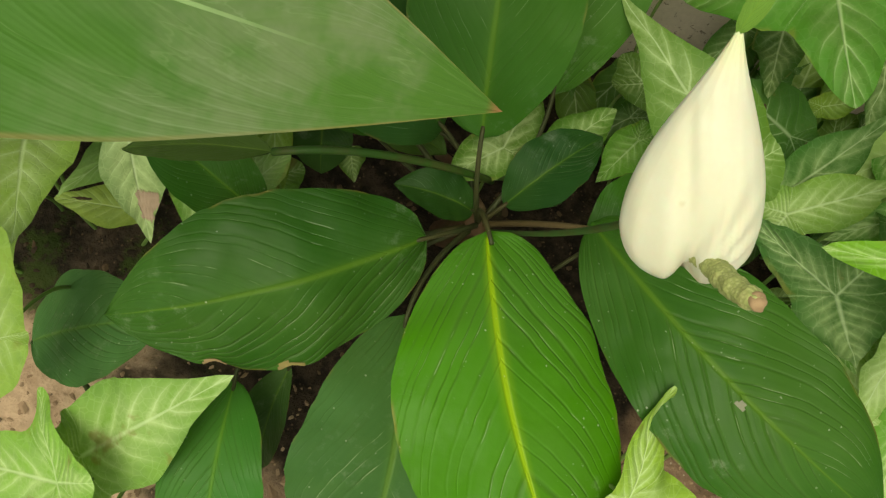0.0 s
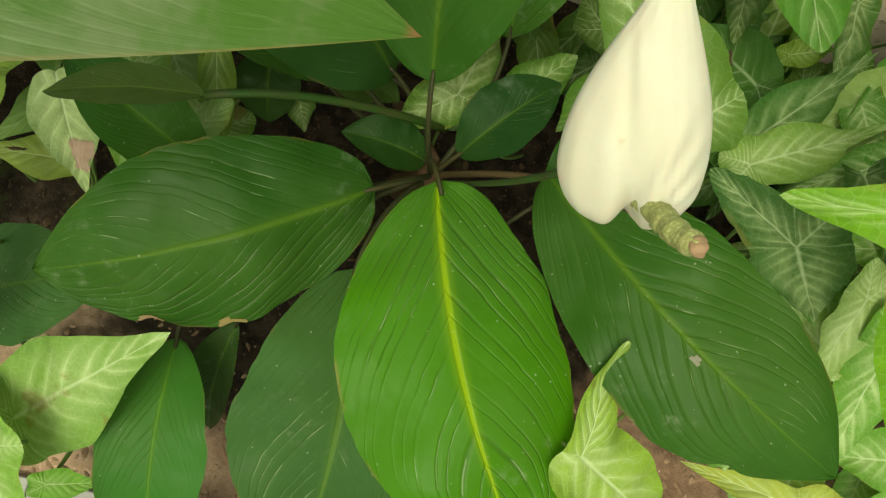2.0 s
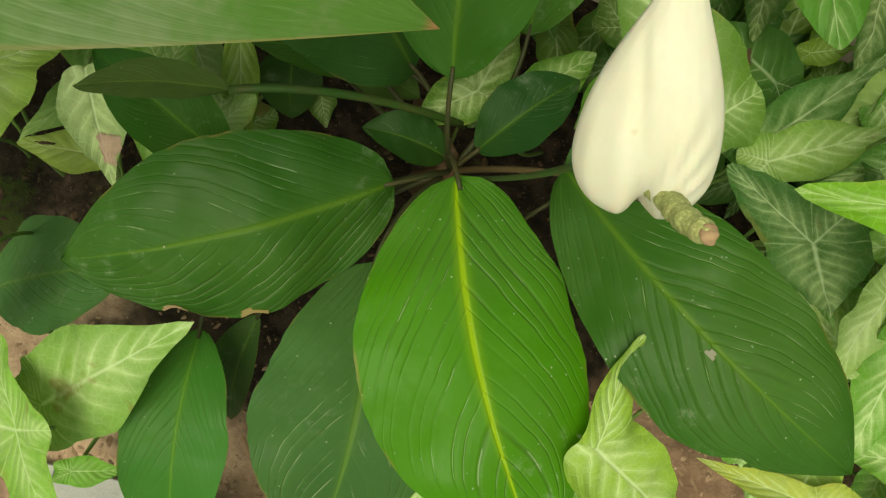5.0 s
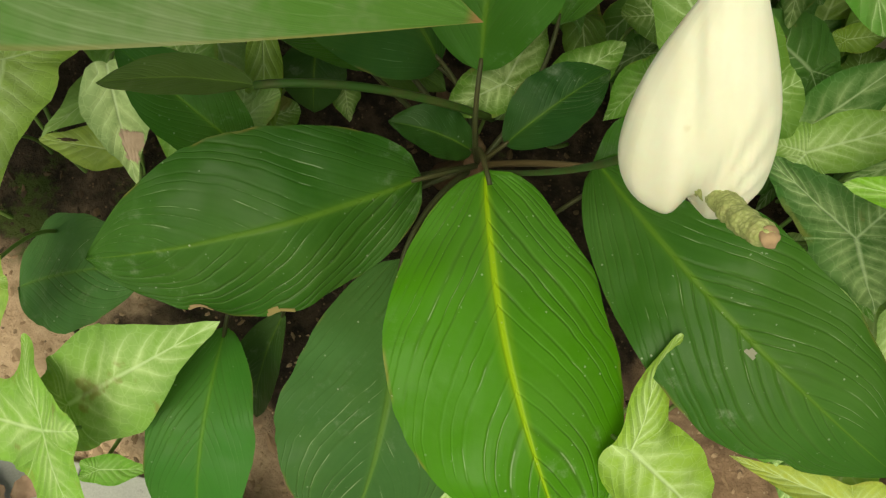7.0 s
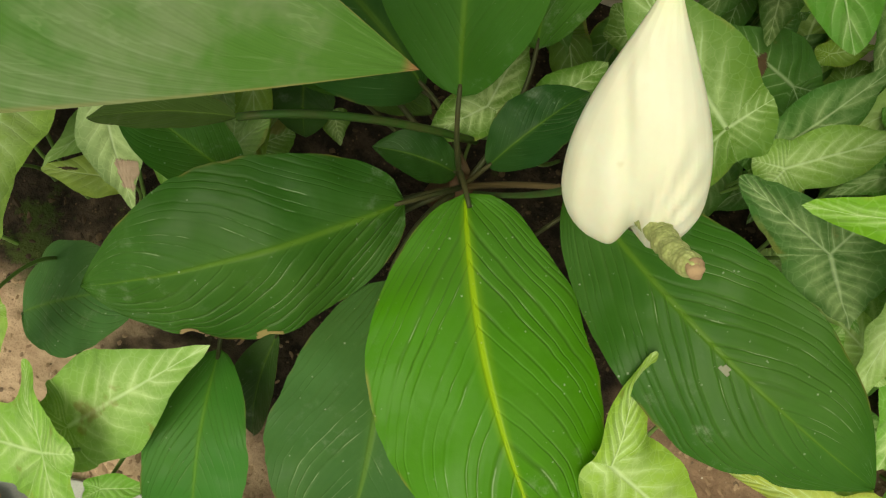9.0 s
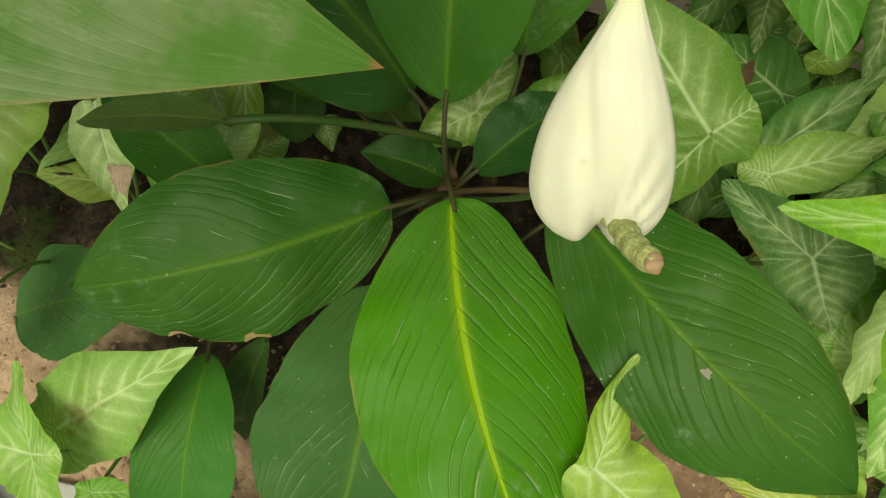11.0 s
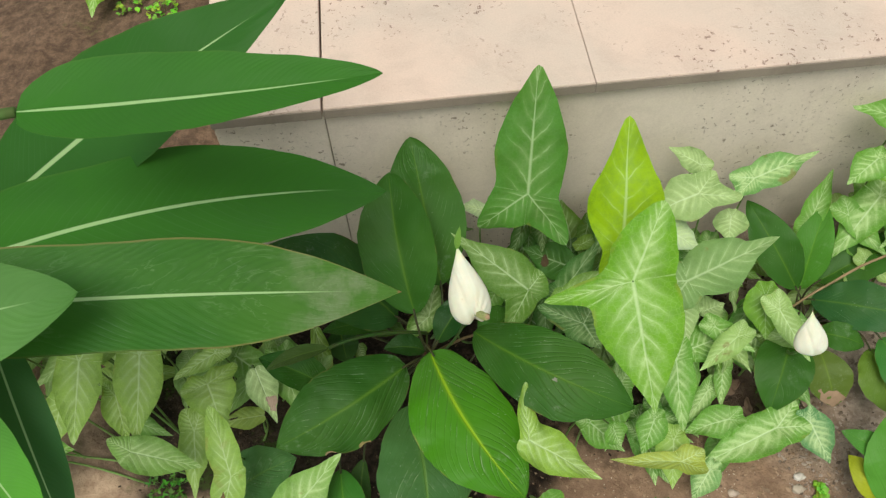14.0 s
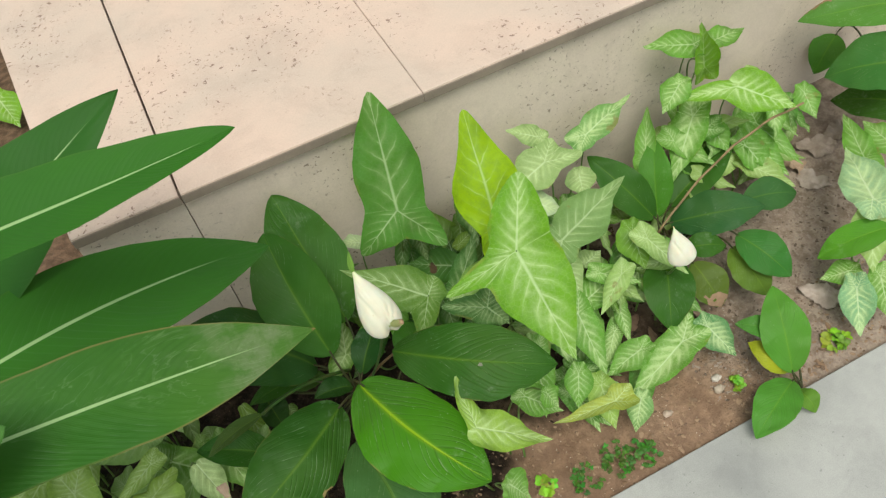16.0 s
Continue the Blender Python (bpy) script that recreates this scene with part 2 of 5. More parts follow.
def banana_leaf_material():
    """Long smooth leaf with a pale midrib, close parallel side veins and a rusty margin."""
    n = Nodes("long_blade_leaf")
    vec, u, v = n.uv()
    a = n.m('ABSOLUTE', n.m('MULTIPLY_ADD', u, 2.0, -1.0))
    lag = n.m('ADD', n.m('MULTIPLY', a, 0.10), n.m('MULTIPLY', n.m('POWER', a, 3.0), 0.05))
    ph = n.m('MULTIPLY', n.m('ADD', n.m('SUBTRACT', v, lag), n.m('MULTIPLY', n.noise(5.0), 0.03)), 46.0)
    fr = n.m('ABSOLUTE', n.m('SUBTRACT', n.m('FRACT', ph), 0.5))
    fine = n.m('ABSOLUTE', n.m('SUBTRACT', n.m('FRACT', n.m('MULTIPLY', ph, 4.0)), 0.5))
    rib_w = n.m('MULTIPLY_ADD', n.m('POWER', v, 1.6), -0.046, 0.058)
    rib = n.m('MULTIPLY', n.step(a, n.m('MULTIPLY', rib_w, 0.55), rib_w, 1.0, 0.0), n.step(v, 0.93, 0.80))
    tint = n.info("Color")
    patch = n.noise(7.0, 5.0, 0.6)
    col = n.mix(n.step(patch, 0.3, 0.7), tint, n.mix(0.4, tint, (0.03, 0.10, 0.02)))
    line = n.step(fr, 0.0, 0.14, 1.0, 0.0)
    worn = n.step(n.noise(11.0, 4.0), 0.45, 0.65)
    col = n.mix(n.m('MULTIPLY', line, n.m('MULTIPLY_ADD', worn, 0.05, 0.01)), col, (0.22, 0.34, 0.16))
    old = n.step(n.info("Alpha"), 0.6, 0.4)
    band = n.step(n.noise(6.0, 4.0, 0.6, None, 1.0), 0.38, 0.66)
    col = n.mix(n.m('MULTIPLY', n.m('MULTIPLY', old, band), 0.35), col, (0.060, 0.165, 0.022))
    col = n.mix(n.m('MULTIPLY', old, n.step(v, 0.62, 0.97, 0.0, 0.26)), col, (0.16, 0.25, 0.06))
    feather = n.t.nodes.new("ShaderNodeCombineXYZ")
    n.put(feather.inputs[0], n.m('MULTIPLY', u, 5.0))
    n.put(feather.inputs[1], n.m('MULTIPLY', ph, 0.34))
    vein_net = n.m('ABSOLUTE', n.m('SUBTRACT', n.noise(1.0, 4.0, 0.55, feather.outputs[0], 0.7), 0.5))
    wisp = n.m('MULTIPLY', n.step(vein_net, 0.0, 0.024, 1.0, 0.0), n.step(n.noise(10.0, 3.0), 0.40, 0.60))
    wisp = n.m('MULTIPLY', wisp, n.step(v, 0.25, 0.6))
    col = n.mix(n.m('MULTIPLY', n.m('MULTIPLY', wisp, old), 0.14), col, (0.32, 0.44, 0.22))
    comb = n.m('MULTIPLY', n.step(fr, 0.02, 0.30, 1.0, 0.0), n.m('MULTIPLY', n.step(n.noise(9.0, 4.0, 0.6), 0.36, 0.62), n.step(v, 0.10, 0.4)))
    col = n.mix(n.m('MULTIPLY', comb, n.m('MULTIPLY_ADD', old, 0.18, 0.12)), col, n.mix(0.5, tint, (0.012, 0.05, 0.006)))
    scratch = n.m('MULTIPLY', n.step(fr, 0.02, 0.12, 1.0, 0.0), n.m('MULTIPLY', n.step(n.noise(14.0, 3.0, 0.6), 0.50, 0.60), n.m('MULTIPLY', n.step(v, 0.30, 0.55), n.step(a, 0.25, 0.55))))
    col = n.mix(n.m('MULTIPLY', n.m('MULTIPLY', scratch, old), 0.10), col, (0.36, 0.46, 0.28))
    dust = n.m('MULTIPLY', n.m('MULTIPLY', n.step(n.noise(14.0, 5.0, 0.66), 0.44, 0.66), n.step(v, 0.72, 0.92)), old)
    col = n.mix(n.m('MULTIPLY', dust, 0.26), col, (0.38, 0.35, 0.28))
    col = n.mix(n.m('MULTIPLY', rib, 0.8), col, (0.36, 0.52, 0.24))
    col = n.mix(n.m('MULTIPLY', n.step(a, 0.955, 0.985), n.m('MULTIPLY', n.step(n.noise(6.0, 3.0), 0.3, 0.6, 0.12, 0.5), n.m('MULTIPLY_ADD', old, 0.75, 0.10))), col, (0.30, 0.18, 0.08))
    col = n.mix(n.m('MULTIPLY', n.m('MULTIPLY', n.step(v, 0.990, 0.998), old), 0.8), col, (0.33, 0.15, 0.08))
    h = n.m('ADD', n.m('MULTIPLY', fr, 0.7), n.m('MULTIPLY', fine, 0.2))
    h = n.m('ADD', h, n.m('MULTIPLY', rib, 0.5))
    nor = n.bump(h, 0.30, 0.0018)
    nor = n.bump(n.noise(7.0, 3.0), 0.4, 0.012, nor)
    nor = n.bump(n.m('MULTIPLY', n.step(vein_net, 0.0, 0.16), old), 0.05, 0.005, nor)
    n.set(col, n.m('MULTIPLY_ADD', patch, 0.16, 0.40), nor, 0.12)
    n.see_through(n.mix(0.5, col, (0.20, 0.40, 0.03)), 0.15)
    return n.mat


def stem_material():
    n = Nodes("green_stem")
    tint = n.info("Color")
    f = n.noise(40.0, 4.0)
    col = n.mix(n.step(f, 0.4, 0.7), tint, n.mix(0.5, tint, (0.07, 0.05, 0.02)))
    n.set(col, 0.5, n.bump(n.noise(160.0, 2.0), 0.2, 0.001), 0.2)
    return n.mat


def spathe_material():
    n = Nodes("cream_spathe")
    vec, u, v = n.uv()
    f = n.noise(30.0, 4.0)
    col = n.mix(n.step(f, 0.3, 0.7), (0.605, 0.595, 0.495), (0.565, 0.55, 0.43))
    col = n.mix(n.m('MULTIPLY', n.step(v, 0.72, 1.0), 0.5), col, (0.55, 0.62, 0.22))
    col = n.mix(n.m('MULTIPLY', n.step(n.noise(55.0, 2.0), 0.70, 0.76), 0.5), col, (0.42, 0.30, 0.14))
    col = n.mix(n.step(v, 0.955, 0.985, 0.0, 0.85), col, (0.28, 0.15, 0.08))
    foot = n.m('MULTIPLY', n.step(v, 0.16, 0.0), n.step(n.noise(40.0, 4.0), 0.42, 0.66))
    col = n.mix(n.m('MULTIPLY', foot, 0.35), col, (0.46, 0.36, 0.20))
    crease = n.m('ABSOLUTE', n.m('SUBTRACT', n.m('FRACT', n.m('MULTIPLY', u, 14.0)), 0.5))
    nor = n.bump(n.m('ADD', n.m('MULTIPLY', crease, 0.5), f), 0.22, 0.003)
    n.set(col, 0.55, nor, 0.3)
    n.p.inputs["Subsurface Weight"].default_value = 0.15
    n.p.inputs["Subsurface Scale"].default_value = 0.004
    return n.mat


def spadix_material():
    n = Nodes("spadix")
    d = n.cells(620.0)
    col = n.mix(n.step(d, 0.2, 0.6), (0.36, 0.38, 0.16), (0.28, 0.31, 0.11))
    col = n.mix(n.step(n.noise(80.0), 0.55, 0.75, 0.0, 0.6), col, (0.28, 0.21, 0.10))
    n.set(col, 0.7, n.bump(d, 0.4, 0.0012), 0.3)
    return n.mat


def soil_material():
    n = Nodes("damp_soil_with_shade")
    p = n.place()
    big = n.noise(5.0, 4.0, 0.6, p)
    mid = n.noise(38.0, 8.0, 0.7, p)
    grit = n.cells(130.0, p)
    col = n.mix(n.step(big, 0.35, 0.68), (0.25, 0.155, 0.10), (0.36, 0.235, 0.16))
    col = n.mix(n.step(mid, 0.38, 0.68), n.mix(0.5, col, (0.10, 0.06, 0.04)), col)
    col = n.mix(n.m('MULTIPLY', n.step(grit, 0.12, 0.2, 1.0, 0.0), n.step(n.noise(70.0, 2.0, 0.5, p), 0.5, 0.62)), col, (0.50, 0.42, 0.33))
    part_y = n.t.nodes.new("ShaderNodeSeparateXYZ")
    n.t.links.new(p, part_y.inputs[0])
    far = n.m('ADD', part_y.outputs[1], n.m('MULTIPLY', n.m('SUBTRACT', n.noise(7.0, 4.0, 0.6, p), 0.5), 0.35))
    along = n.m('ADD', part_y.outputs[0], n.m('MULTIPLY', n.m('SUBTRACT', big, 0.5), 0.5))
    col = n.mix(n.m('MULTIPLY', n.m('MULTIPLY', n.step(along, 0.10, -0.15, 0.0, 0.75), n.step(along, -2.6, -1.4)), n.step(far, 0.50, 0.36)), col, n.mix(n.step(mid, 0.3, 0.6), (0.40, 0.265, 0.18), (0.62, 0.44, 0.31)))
    # Moves the dark edge forward to paint shade in the lily's front gaps.
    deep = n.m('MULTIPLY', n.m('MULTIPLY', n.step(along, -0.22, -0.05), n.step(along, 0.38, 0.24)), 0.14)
    humus_shade = n.m('MULTIPLY', n.step(n.m('ADD', far, deep), 0.16, 0.27), n.step(along, 0.92, 0.68))
    humus_shade = n.m('MULTIPLY', humus_shade, n.m('MULTIPLY', n.step(along, -0.62, -0.42), n.step(far, 0.95, 0.80)))
    # Near-black mix: humus plus plant shade put into the soil's colour.
    col = n.mix(n.m('MULTIPLY', humus_shade, 0.96), col, n.mix(n.step(mid, 0.4, 0.65), (0.005, 0.0035, 0.0025), (0.040, 0.027, 0.018)))
    crumbs = n.m('MULTIPLY', n.step(n.cells(170.0, p), 0.28, 0.14), n.step(n.noise(90.0, 2.0, 0.5, p), 0.48, 0.60))
    col = n.mix(n.m('MULTIPLY', n.m('MULTIPLY', crumbs, humus_shade), 0.6), col, (0.16, 0.10, 0.06))
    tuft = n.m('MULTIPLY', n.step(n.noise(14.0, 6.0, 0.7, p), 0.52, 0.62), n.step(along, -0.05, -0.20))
    col = n.mix(n.m('MULTIPLY', n.m('MULTIPLY', tuft, humus_shade), 0.7), col, (0.045, 0.075, 0.012))
    grey = n.step(n.m('ADD', along, n.m('MULTIPLY', far, 0.3)), 0.80, 1.05)
    col = n.mix(n.m('MULTIPLY', grey, 0.6), col, n.mix(n.step(mid, 0.35, 0.65), (0.22, 0.175, 0.145), (0.40, 0.345, 0.30)))
    back = n.step(part_y.outputs[1], 0.66, 0.80)
    col = n.mix(n.m('MULTIPLY', n.m('ADD', back, n.step(part_y.outputs[1], -1.5, -3.0)), 0.75), col, n.mix(n.step(mid, 0.35, 0.65), (0.045, 0.028, 0.018), (0.15, 0.095, 0.06)))
    moss = n.m('MULTIPLY', n.step(n.noise(9.0, 5.0, 0.65, p), 0.60, 0.70), n.step(mid, 0.4, 0.6))
    col = n.mix(n.m('MULTIPLY', moss, 0.5), col, (0.07, 0.11, 0.02))
    nor = n.bump(mid, 0.9, 0.012)
    nor = n.bump(n.noise(240.0, 4.0, 0.6, p), 0.5, 0.003, nor)
    return n.set(col, 0.92, nor, 0.2)


def stone_material(name, light, dark, pit, pits=0.5, fine=300.0):
    """Cut stone with small pits, stains and a slight random tone from piece to piece."""
    n = Nodes(name)
    p = n.place()
    big = n.noise(3.2, 5.0, 0.6, p)
    mid = n.noise(26.0, 6.0, 0.65, p)
    col = n.mix(n.step(big, 0.32, 0.68), dark, light)
    col = n.mix(n.step(mid, 0.35, 0.7, 0.0, 0.35), col, n.mix(0.5, col, dark))
    col = n.mix(n.m('MULTIPLY', n.info("Random"), 0.35), col, dark)
    stain = n.step(n.noise(9.0, 6.0, 0.7, p, 0.6), 0.44, 0.66)
    col = n.mix(n.m('MULTIPLY', stain, 0.44 - 0.22 * pits), col, n.mix(0.55, col, pit))
    hole = n.step(n.noise(105.0, 4.0, 0.62, p, 0.4), 0.70 - 0.10 * pits, 0.75 - 0.10 * pits)
    hole = n.m('MULTIPLY', hole, n.step(n.noise(4.5, 3.0, 0.6, p), 0.42, 0.62))
    cloud = n.step(n.noise(13.0, 7.0, 0.72, p, 0.3), 0.40, 0.66)
    col = n.mix(n.m('MULTIPLY', cloud, 0.22), col, n.mix(0.5, col, light))
    col = n.mix(n.m('MULTIPLY', hole, 0.4 + 0.4 * pits), col, pit)
    grain = n.noise(fine, 3.0, 0.6, p)
    col = n.mix(n.step(grain, 0.3, 0.75, 0.0, 0.45 if fine > 400 else 0.22), col, n.mix(0.5, col, pit))
    nor = n.bump(n.m('SUBTRACT', n.m('MULTIPLY', mid, 0.4), hole), 0.5, 0.003)
    nor = n.bump(grain, 0.25, 0.001, nor)
    return n.set(col, 0.82, nor, 0.25)


def dry_material():
    n = Nodes("dry_leaf")
    f = n.noise(30.0, 6.0, 0.65)
    tint = n.info("Color")
    col = n.mix(n.step(f, 0.3, 0.7), tint, n.mix(0.5, tint, (0.12, 0.08, 0.05)))
    return n.set(col, 0.85, n.bump(f, 0.5, 0.003), 0.2)


LILY = lily_material()
ARROW = arrow_material()
BLADE = banana_leaf_material()
STEM = stem_material()
CREAM = spathe_material()
SPADIX = spadix_material()
SOIL = soil_material()
PINK = stone_material("pink_sandstone", (0.63, 0.475, 0.395), (0.53, 0.435, 0.37), (0.17, 0.10, 0.075), 1.0)
RISER = stone_material("grey_sandstone", (0.74, 0.64, 0.54), (0.60, 0.51, 0.43), (0.17, 0.125, 0.095), 1.0)
PATH_STONE = stone_material("grey_granite", (0.47, 0.465, 0.445), (0.29, 0.29, 0.285), (0.13, 0.13, 0.13), 0.5, 420.0)
EDGE = stone_material("sawn_edge", (0.30, 0.245, 0.195), (0.23, 0.19, 0.155), (0.12, 0.09, 0.07), 0.0)
JOINT = stone_material("dark_joint", (0.10, 0.085, 0.07), (0.06, 0.05, 0.045), (0.04, 0.03, 0.03), 0.2)
DRY = dry_material()


def part(name, bm, material, parent=None, label="", tint=None, smooth=True):
    me = bpy.data.meshes.new(name)
    bm.to_mesh(me)
    bm.free()
    me.materials.append(material)
    for poly in me.polygons:
        poly.use_smooth = smooth
    ob = new(name, me)
    if parent is not None:
        ob.parent = parent
        ob.matrix_parent_inverse = parent.matrix_world.inverted()
    if label:
        ob["label"] = label
    if tint is not None:
        ob.color = tint if len(tint) == 4 else (*tint, 1.0)
    return ob


def thing(name, at, label, category, group=""):
    ob = new(name)
    ob.empty_display_size = 0.05
    ob.location = at
    ob.matrix_world = Matrix.Translation(at)
    return tagged(ob, label, category, group)


def box(bm, lo, hi, bevel=0.0):
    made = bmesh.ops.create_cube(bm, size=1.0)["verts"]
    lo, hi = Vector(lo), Vector(hi)
    for v in made:
        v.co = Vector([lo[i] + (v.co[i] + 0.5) * (hi[i] - lo[i]) for i in range(3)])
    if bevel:
        edges = list({e for v in made for e in v.link_edges})
        bmesh.ops.bevel(bm, geom=edges, offset=bevel, segments=2, affect='EDGES', profile=0.5)

# ---- ground, path, plinth ----
SOIL_Y = 0.675          # front face of the plinth


def soil_height(x, y):
    h = -0.012 + 0.045 * min(1.0, max(0.0, y / 0.5))
    h += 0.016 * noise.noise((x * 4.1, y * 4.1, 0.3)) + 0.008 * noise.noise((x * 14.0, y * 14.0, 1.7)) + 0.004 * noise.noise((x * 40.0, y * 40.0, 2.2))
    if y < 0.03:
        h = min(h, -0.012)
    return h


def steps(stops):
    out = []
    for lo, hi, d in stops:
        k = max(1, round((hi - lo) / d))
        out += [lo + (hi - lo) * i / k for i in range(k)]
    return out + [stops[-1][1]]


def build_ground():
    xs = steps([(-400, -40, 90), (-40, -4, 9), (-4, -1.0, 0.3), (-1.0, 2.2, 0.011), (2.2, 5, 0.3), (5, 40, 7), (40, 400, 90)])
    ys = steps([(-400, -40, 90), (-40, -4, 9), (-4, -0.04, 0.5), (-0.04, 0.70, 0.011), (0.70, 1.9, 0.05), (1.9, 5, 0.4), (5, 40, 7), (40, 400, 90)])
    verts, faces = [], []
    for y in ys:
        for x in xs:
            if -1.0 <= x <= 2.2 and -0.04 <= y <= 1.9:
                z = soil_height(x, y)
            else:
                z = -0.03
            verts.append((x, y, z))
    w = len(xs)
    for j in range(len(ys) - 1):
        for i in range(w - 1):
            k = j * w + i
            faces.append((k, k + 1, k + w + 1, k + w))
    me = bpy.data.meshes.new("ground")
    me.from_pydata(verts, [], faces)
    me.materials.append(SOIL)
    me.polygons.foreach_set("use_smooth", [True] * len(me.polygons))
    tagged(new("ground", me), "reddish brown damp soil of a narrow planting bed, shade painted under the plants", "soil", kind="structure")


build_ground()


def slab_piece(name, lo, hi, material, parent, bevel=0.003):
    bm = bmesh.new()
    box(bm, lo, hi, bevel)
    return part(name, bm, material, parent, smooth=False)


def build_path():
    path = tagged(new("pavement"), "light grey granite paving slabs of a garden path", "pavement", kind="structure")
    bm = bmesh.new()
    box(bm, (-5.0, -2.41, -0.06), (6.0, 0.004, -0.008))
    part("bedding", bm, JOINT, path, smooth=False)
    for row, (lo, hi) in enumerate(((-0.6, 0.008), (-1.2, -0.604), (-1.8, -1.204), (-2.4, -1.804))):
        cuts = [c for c in (-5.17 + 0.83 * (row % 2) + 1.665 * k for k in range(8)) if -4.8 < c < 5.8]
        for a, b in zip([-5.0] + cuts, cuts + [6.0]):
            slab_piece("paving_slab", (a + 0.0008, lo, -0.03), (b - 0.0008, hi, 0.0), PATH_STONE, path, 0.002)


build_path()


def build_plinth():
    plinth = tagged(new("plinth"), "raised plinth of pink sandstone slabs with grey stone sides", "plinth", kind="structure")
    top, front, end = 0.557, SOIL_Y, -0.188
    bm = bmesh.new()
    box(bm, (end + 0.03, front + 0.03, -0.1), (4.6, 3.1, top - 0.03))
    part("core", bm, JOINT, plinth, smooth=False)
    joints = [end - 0.006, 0.0, 0.474, 1.42, 1.89, 2.31, 2.77, 3.23, 3.69, 4.15, 4.6]
    for a, b in zip(joints, joints[1:]):
        left = 0.0018 if a == 0.0 else 0.0004
        right = 0.0018 if b == 0.0 else 0.0004
        for lo, hi in ((front - 0.012, 1.58), (1.583, 2.4), (2.403, 3.1)):
            slab_piece("top_slab", (a + left, lo, top - 0.024), (b - right, hi, top), PINK, plinth, 0.0025)
        slab_piece("edge_strip", (a + left, front - 0.0145, top - 0.0225), (b - right, front - 0.0122, top - 0.0035), EDGE, plinth, 0.0004)
    for a, b in ((end - 0.006, -0.001), (0.001, 1.93), (1.9305, 3.2), (3.2005, 4.6)):
        slab_piece("side_slab", (a, front, -0.1), (b, front + 0.03, top - 0.024), RISER, plinth, 0.0006)
    for lo, hi in ((front + 0.031, 1.55), (1.552, 2.4), (2.402, 3.1)):
        slab_piece("side_slab", (end, lo, -0.1), (end + 0.03, hi, top - 0.024), RISER, plinth, 0.0015)
    for piece in plinth.children:
        for v in piece.data.vertices:
            if v.co.x < end + 0.04:
                v.co.x -= 0.06 * (v.co.y - front)


build_plinth()

# ---- leaves ----


def side_frame(p, t, roll):
    """Across, along and up directions of a leaf that runs from p to t."""
    along = (t - p).normalized()
    across = along.cross(Vector((0, 0, 1)))
    if across.length < 0.15:
        across = along.cross(Vector((0, 0.7, 0.7)))
    across.normalize()
    across = Matrix.Rotation(radians(roll), 3, along) @ across
    return across, along, across.cross(along)


def tube(bm, points, radii, sides=8):
    rings = []
    up = Vector((0.3, 0.5, 1.0))
    for i, c in enumerate(points):
        d = (points[min(i + 1, len(points) - 1)] - points[max(i - 1, 0)]).normalized()
        a = d.cross(up)
        if a.length < 1e-3:
            a = d.cross(Vector((1, 0, 0)))
        a.normalize()
        b = d.cross(a)
        rings.append([bm.verts.new(c + radii[i] * (a * math.cos(k * math.tau / sides) + b * math.sin(k * math.tau / sides))) for k in range(sides)])
    for r, s in zip(rings, rings[1:]):
        for k in range(sides):
            bm.faces.new((r[k], r[(k + 1) % sides], s[(k + 1) % sides], s[k]))
    bm.faces.new(rings[0][::-1])
    bm.faces.new(rings[-1])


def bezier(a, b, c, n):
    return [a * (1 - s) ** 2 + b * 2 * s * (1 - s) + c * s * s for s in (i / n for i in range(n + 1))]


def stalk(name, parent, root, end, leave, r0=0.004, r1=0.0025, tint=(0.07, 0.14, 0.03), label=""):
    """A stalk that rises from root and meets the leaf at end from the direction leave."""
    root, end = Vector(root), Vector(end)
    mid = end - leave * (end - root).length * 0.45
    pts = bezier(root, mid, end, 14)
    bm = bmesh.new()
    tube(bm, pts, [r0 + (r1 - r0) * i / 14 for i in range(15)])
    return part(name, bm, STEM, parent, label, tint)


def oval(s, widest, foot, tip):
    """Half-width of a leaf along its length, 1 at the widest; foot and tip round (small) or draw out (large) the ends."""
    if s < widest:
        return math.sin(0.5 * math.pi * max(0.0, s) / widest) ** foot
    return max(0.0, math.cos(0.5 * math.pi * (s - widest) / (1 - widest))) ** tip


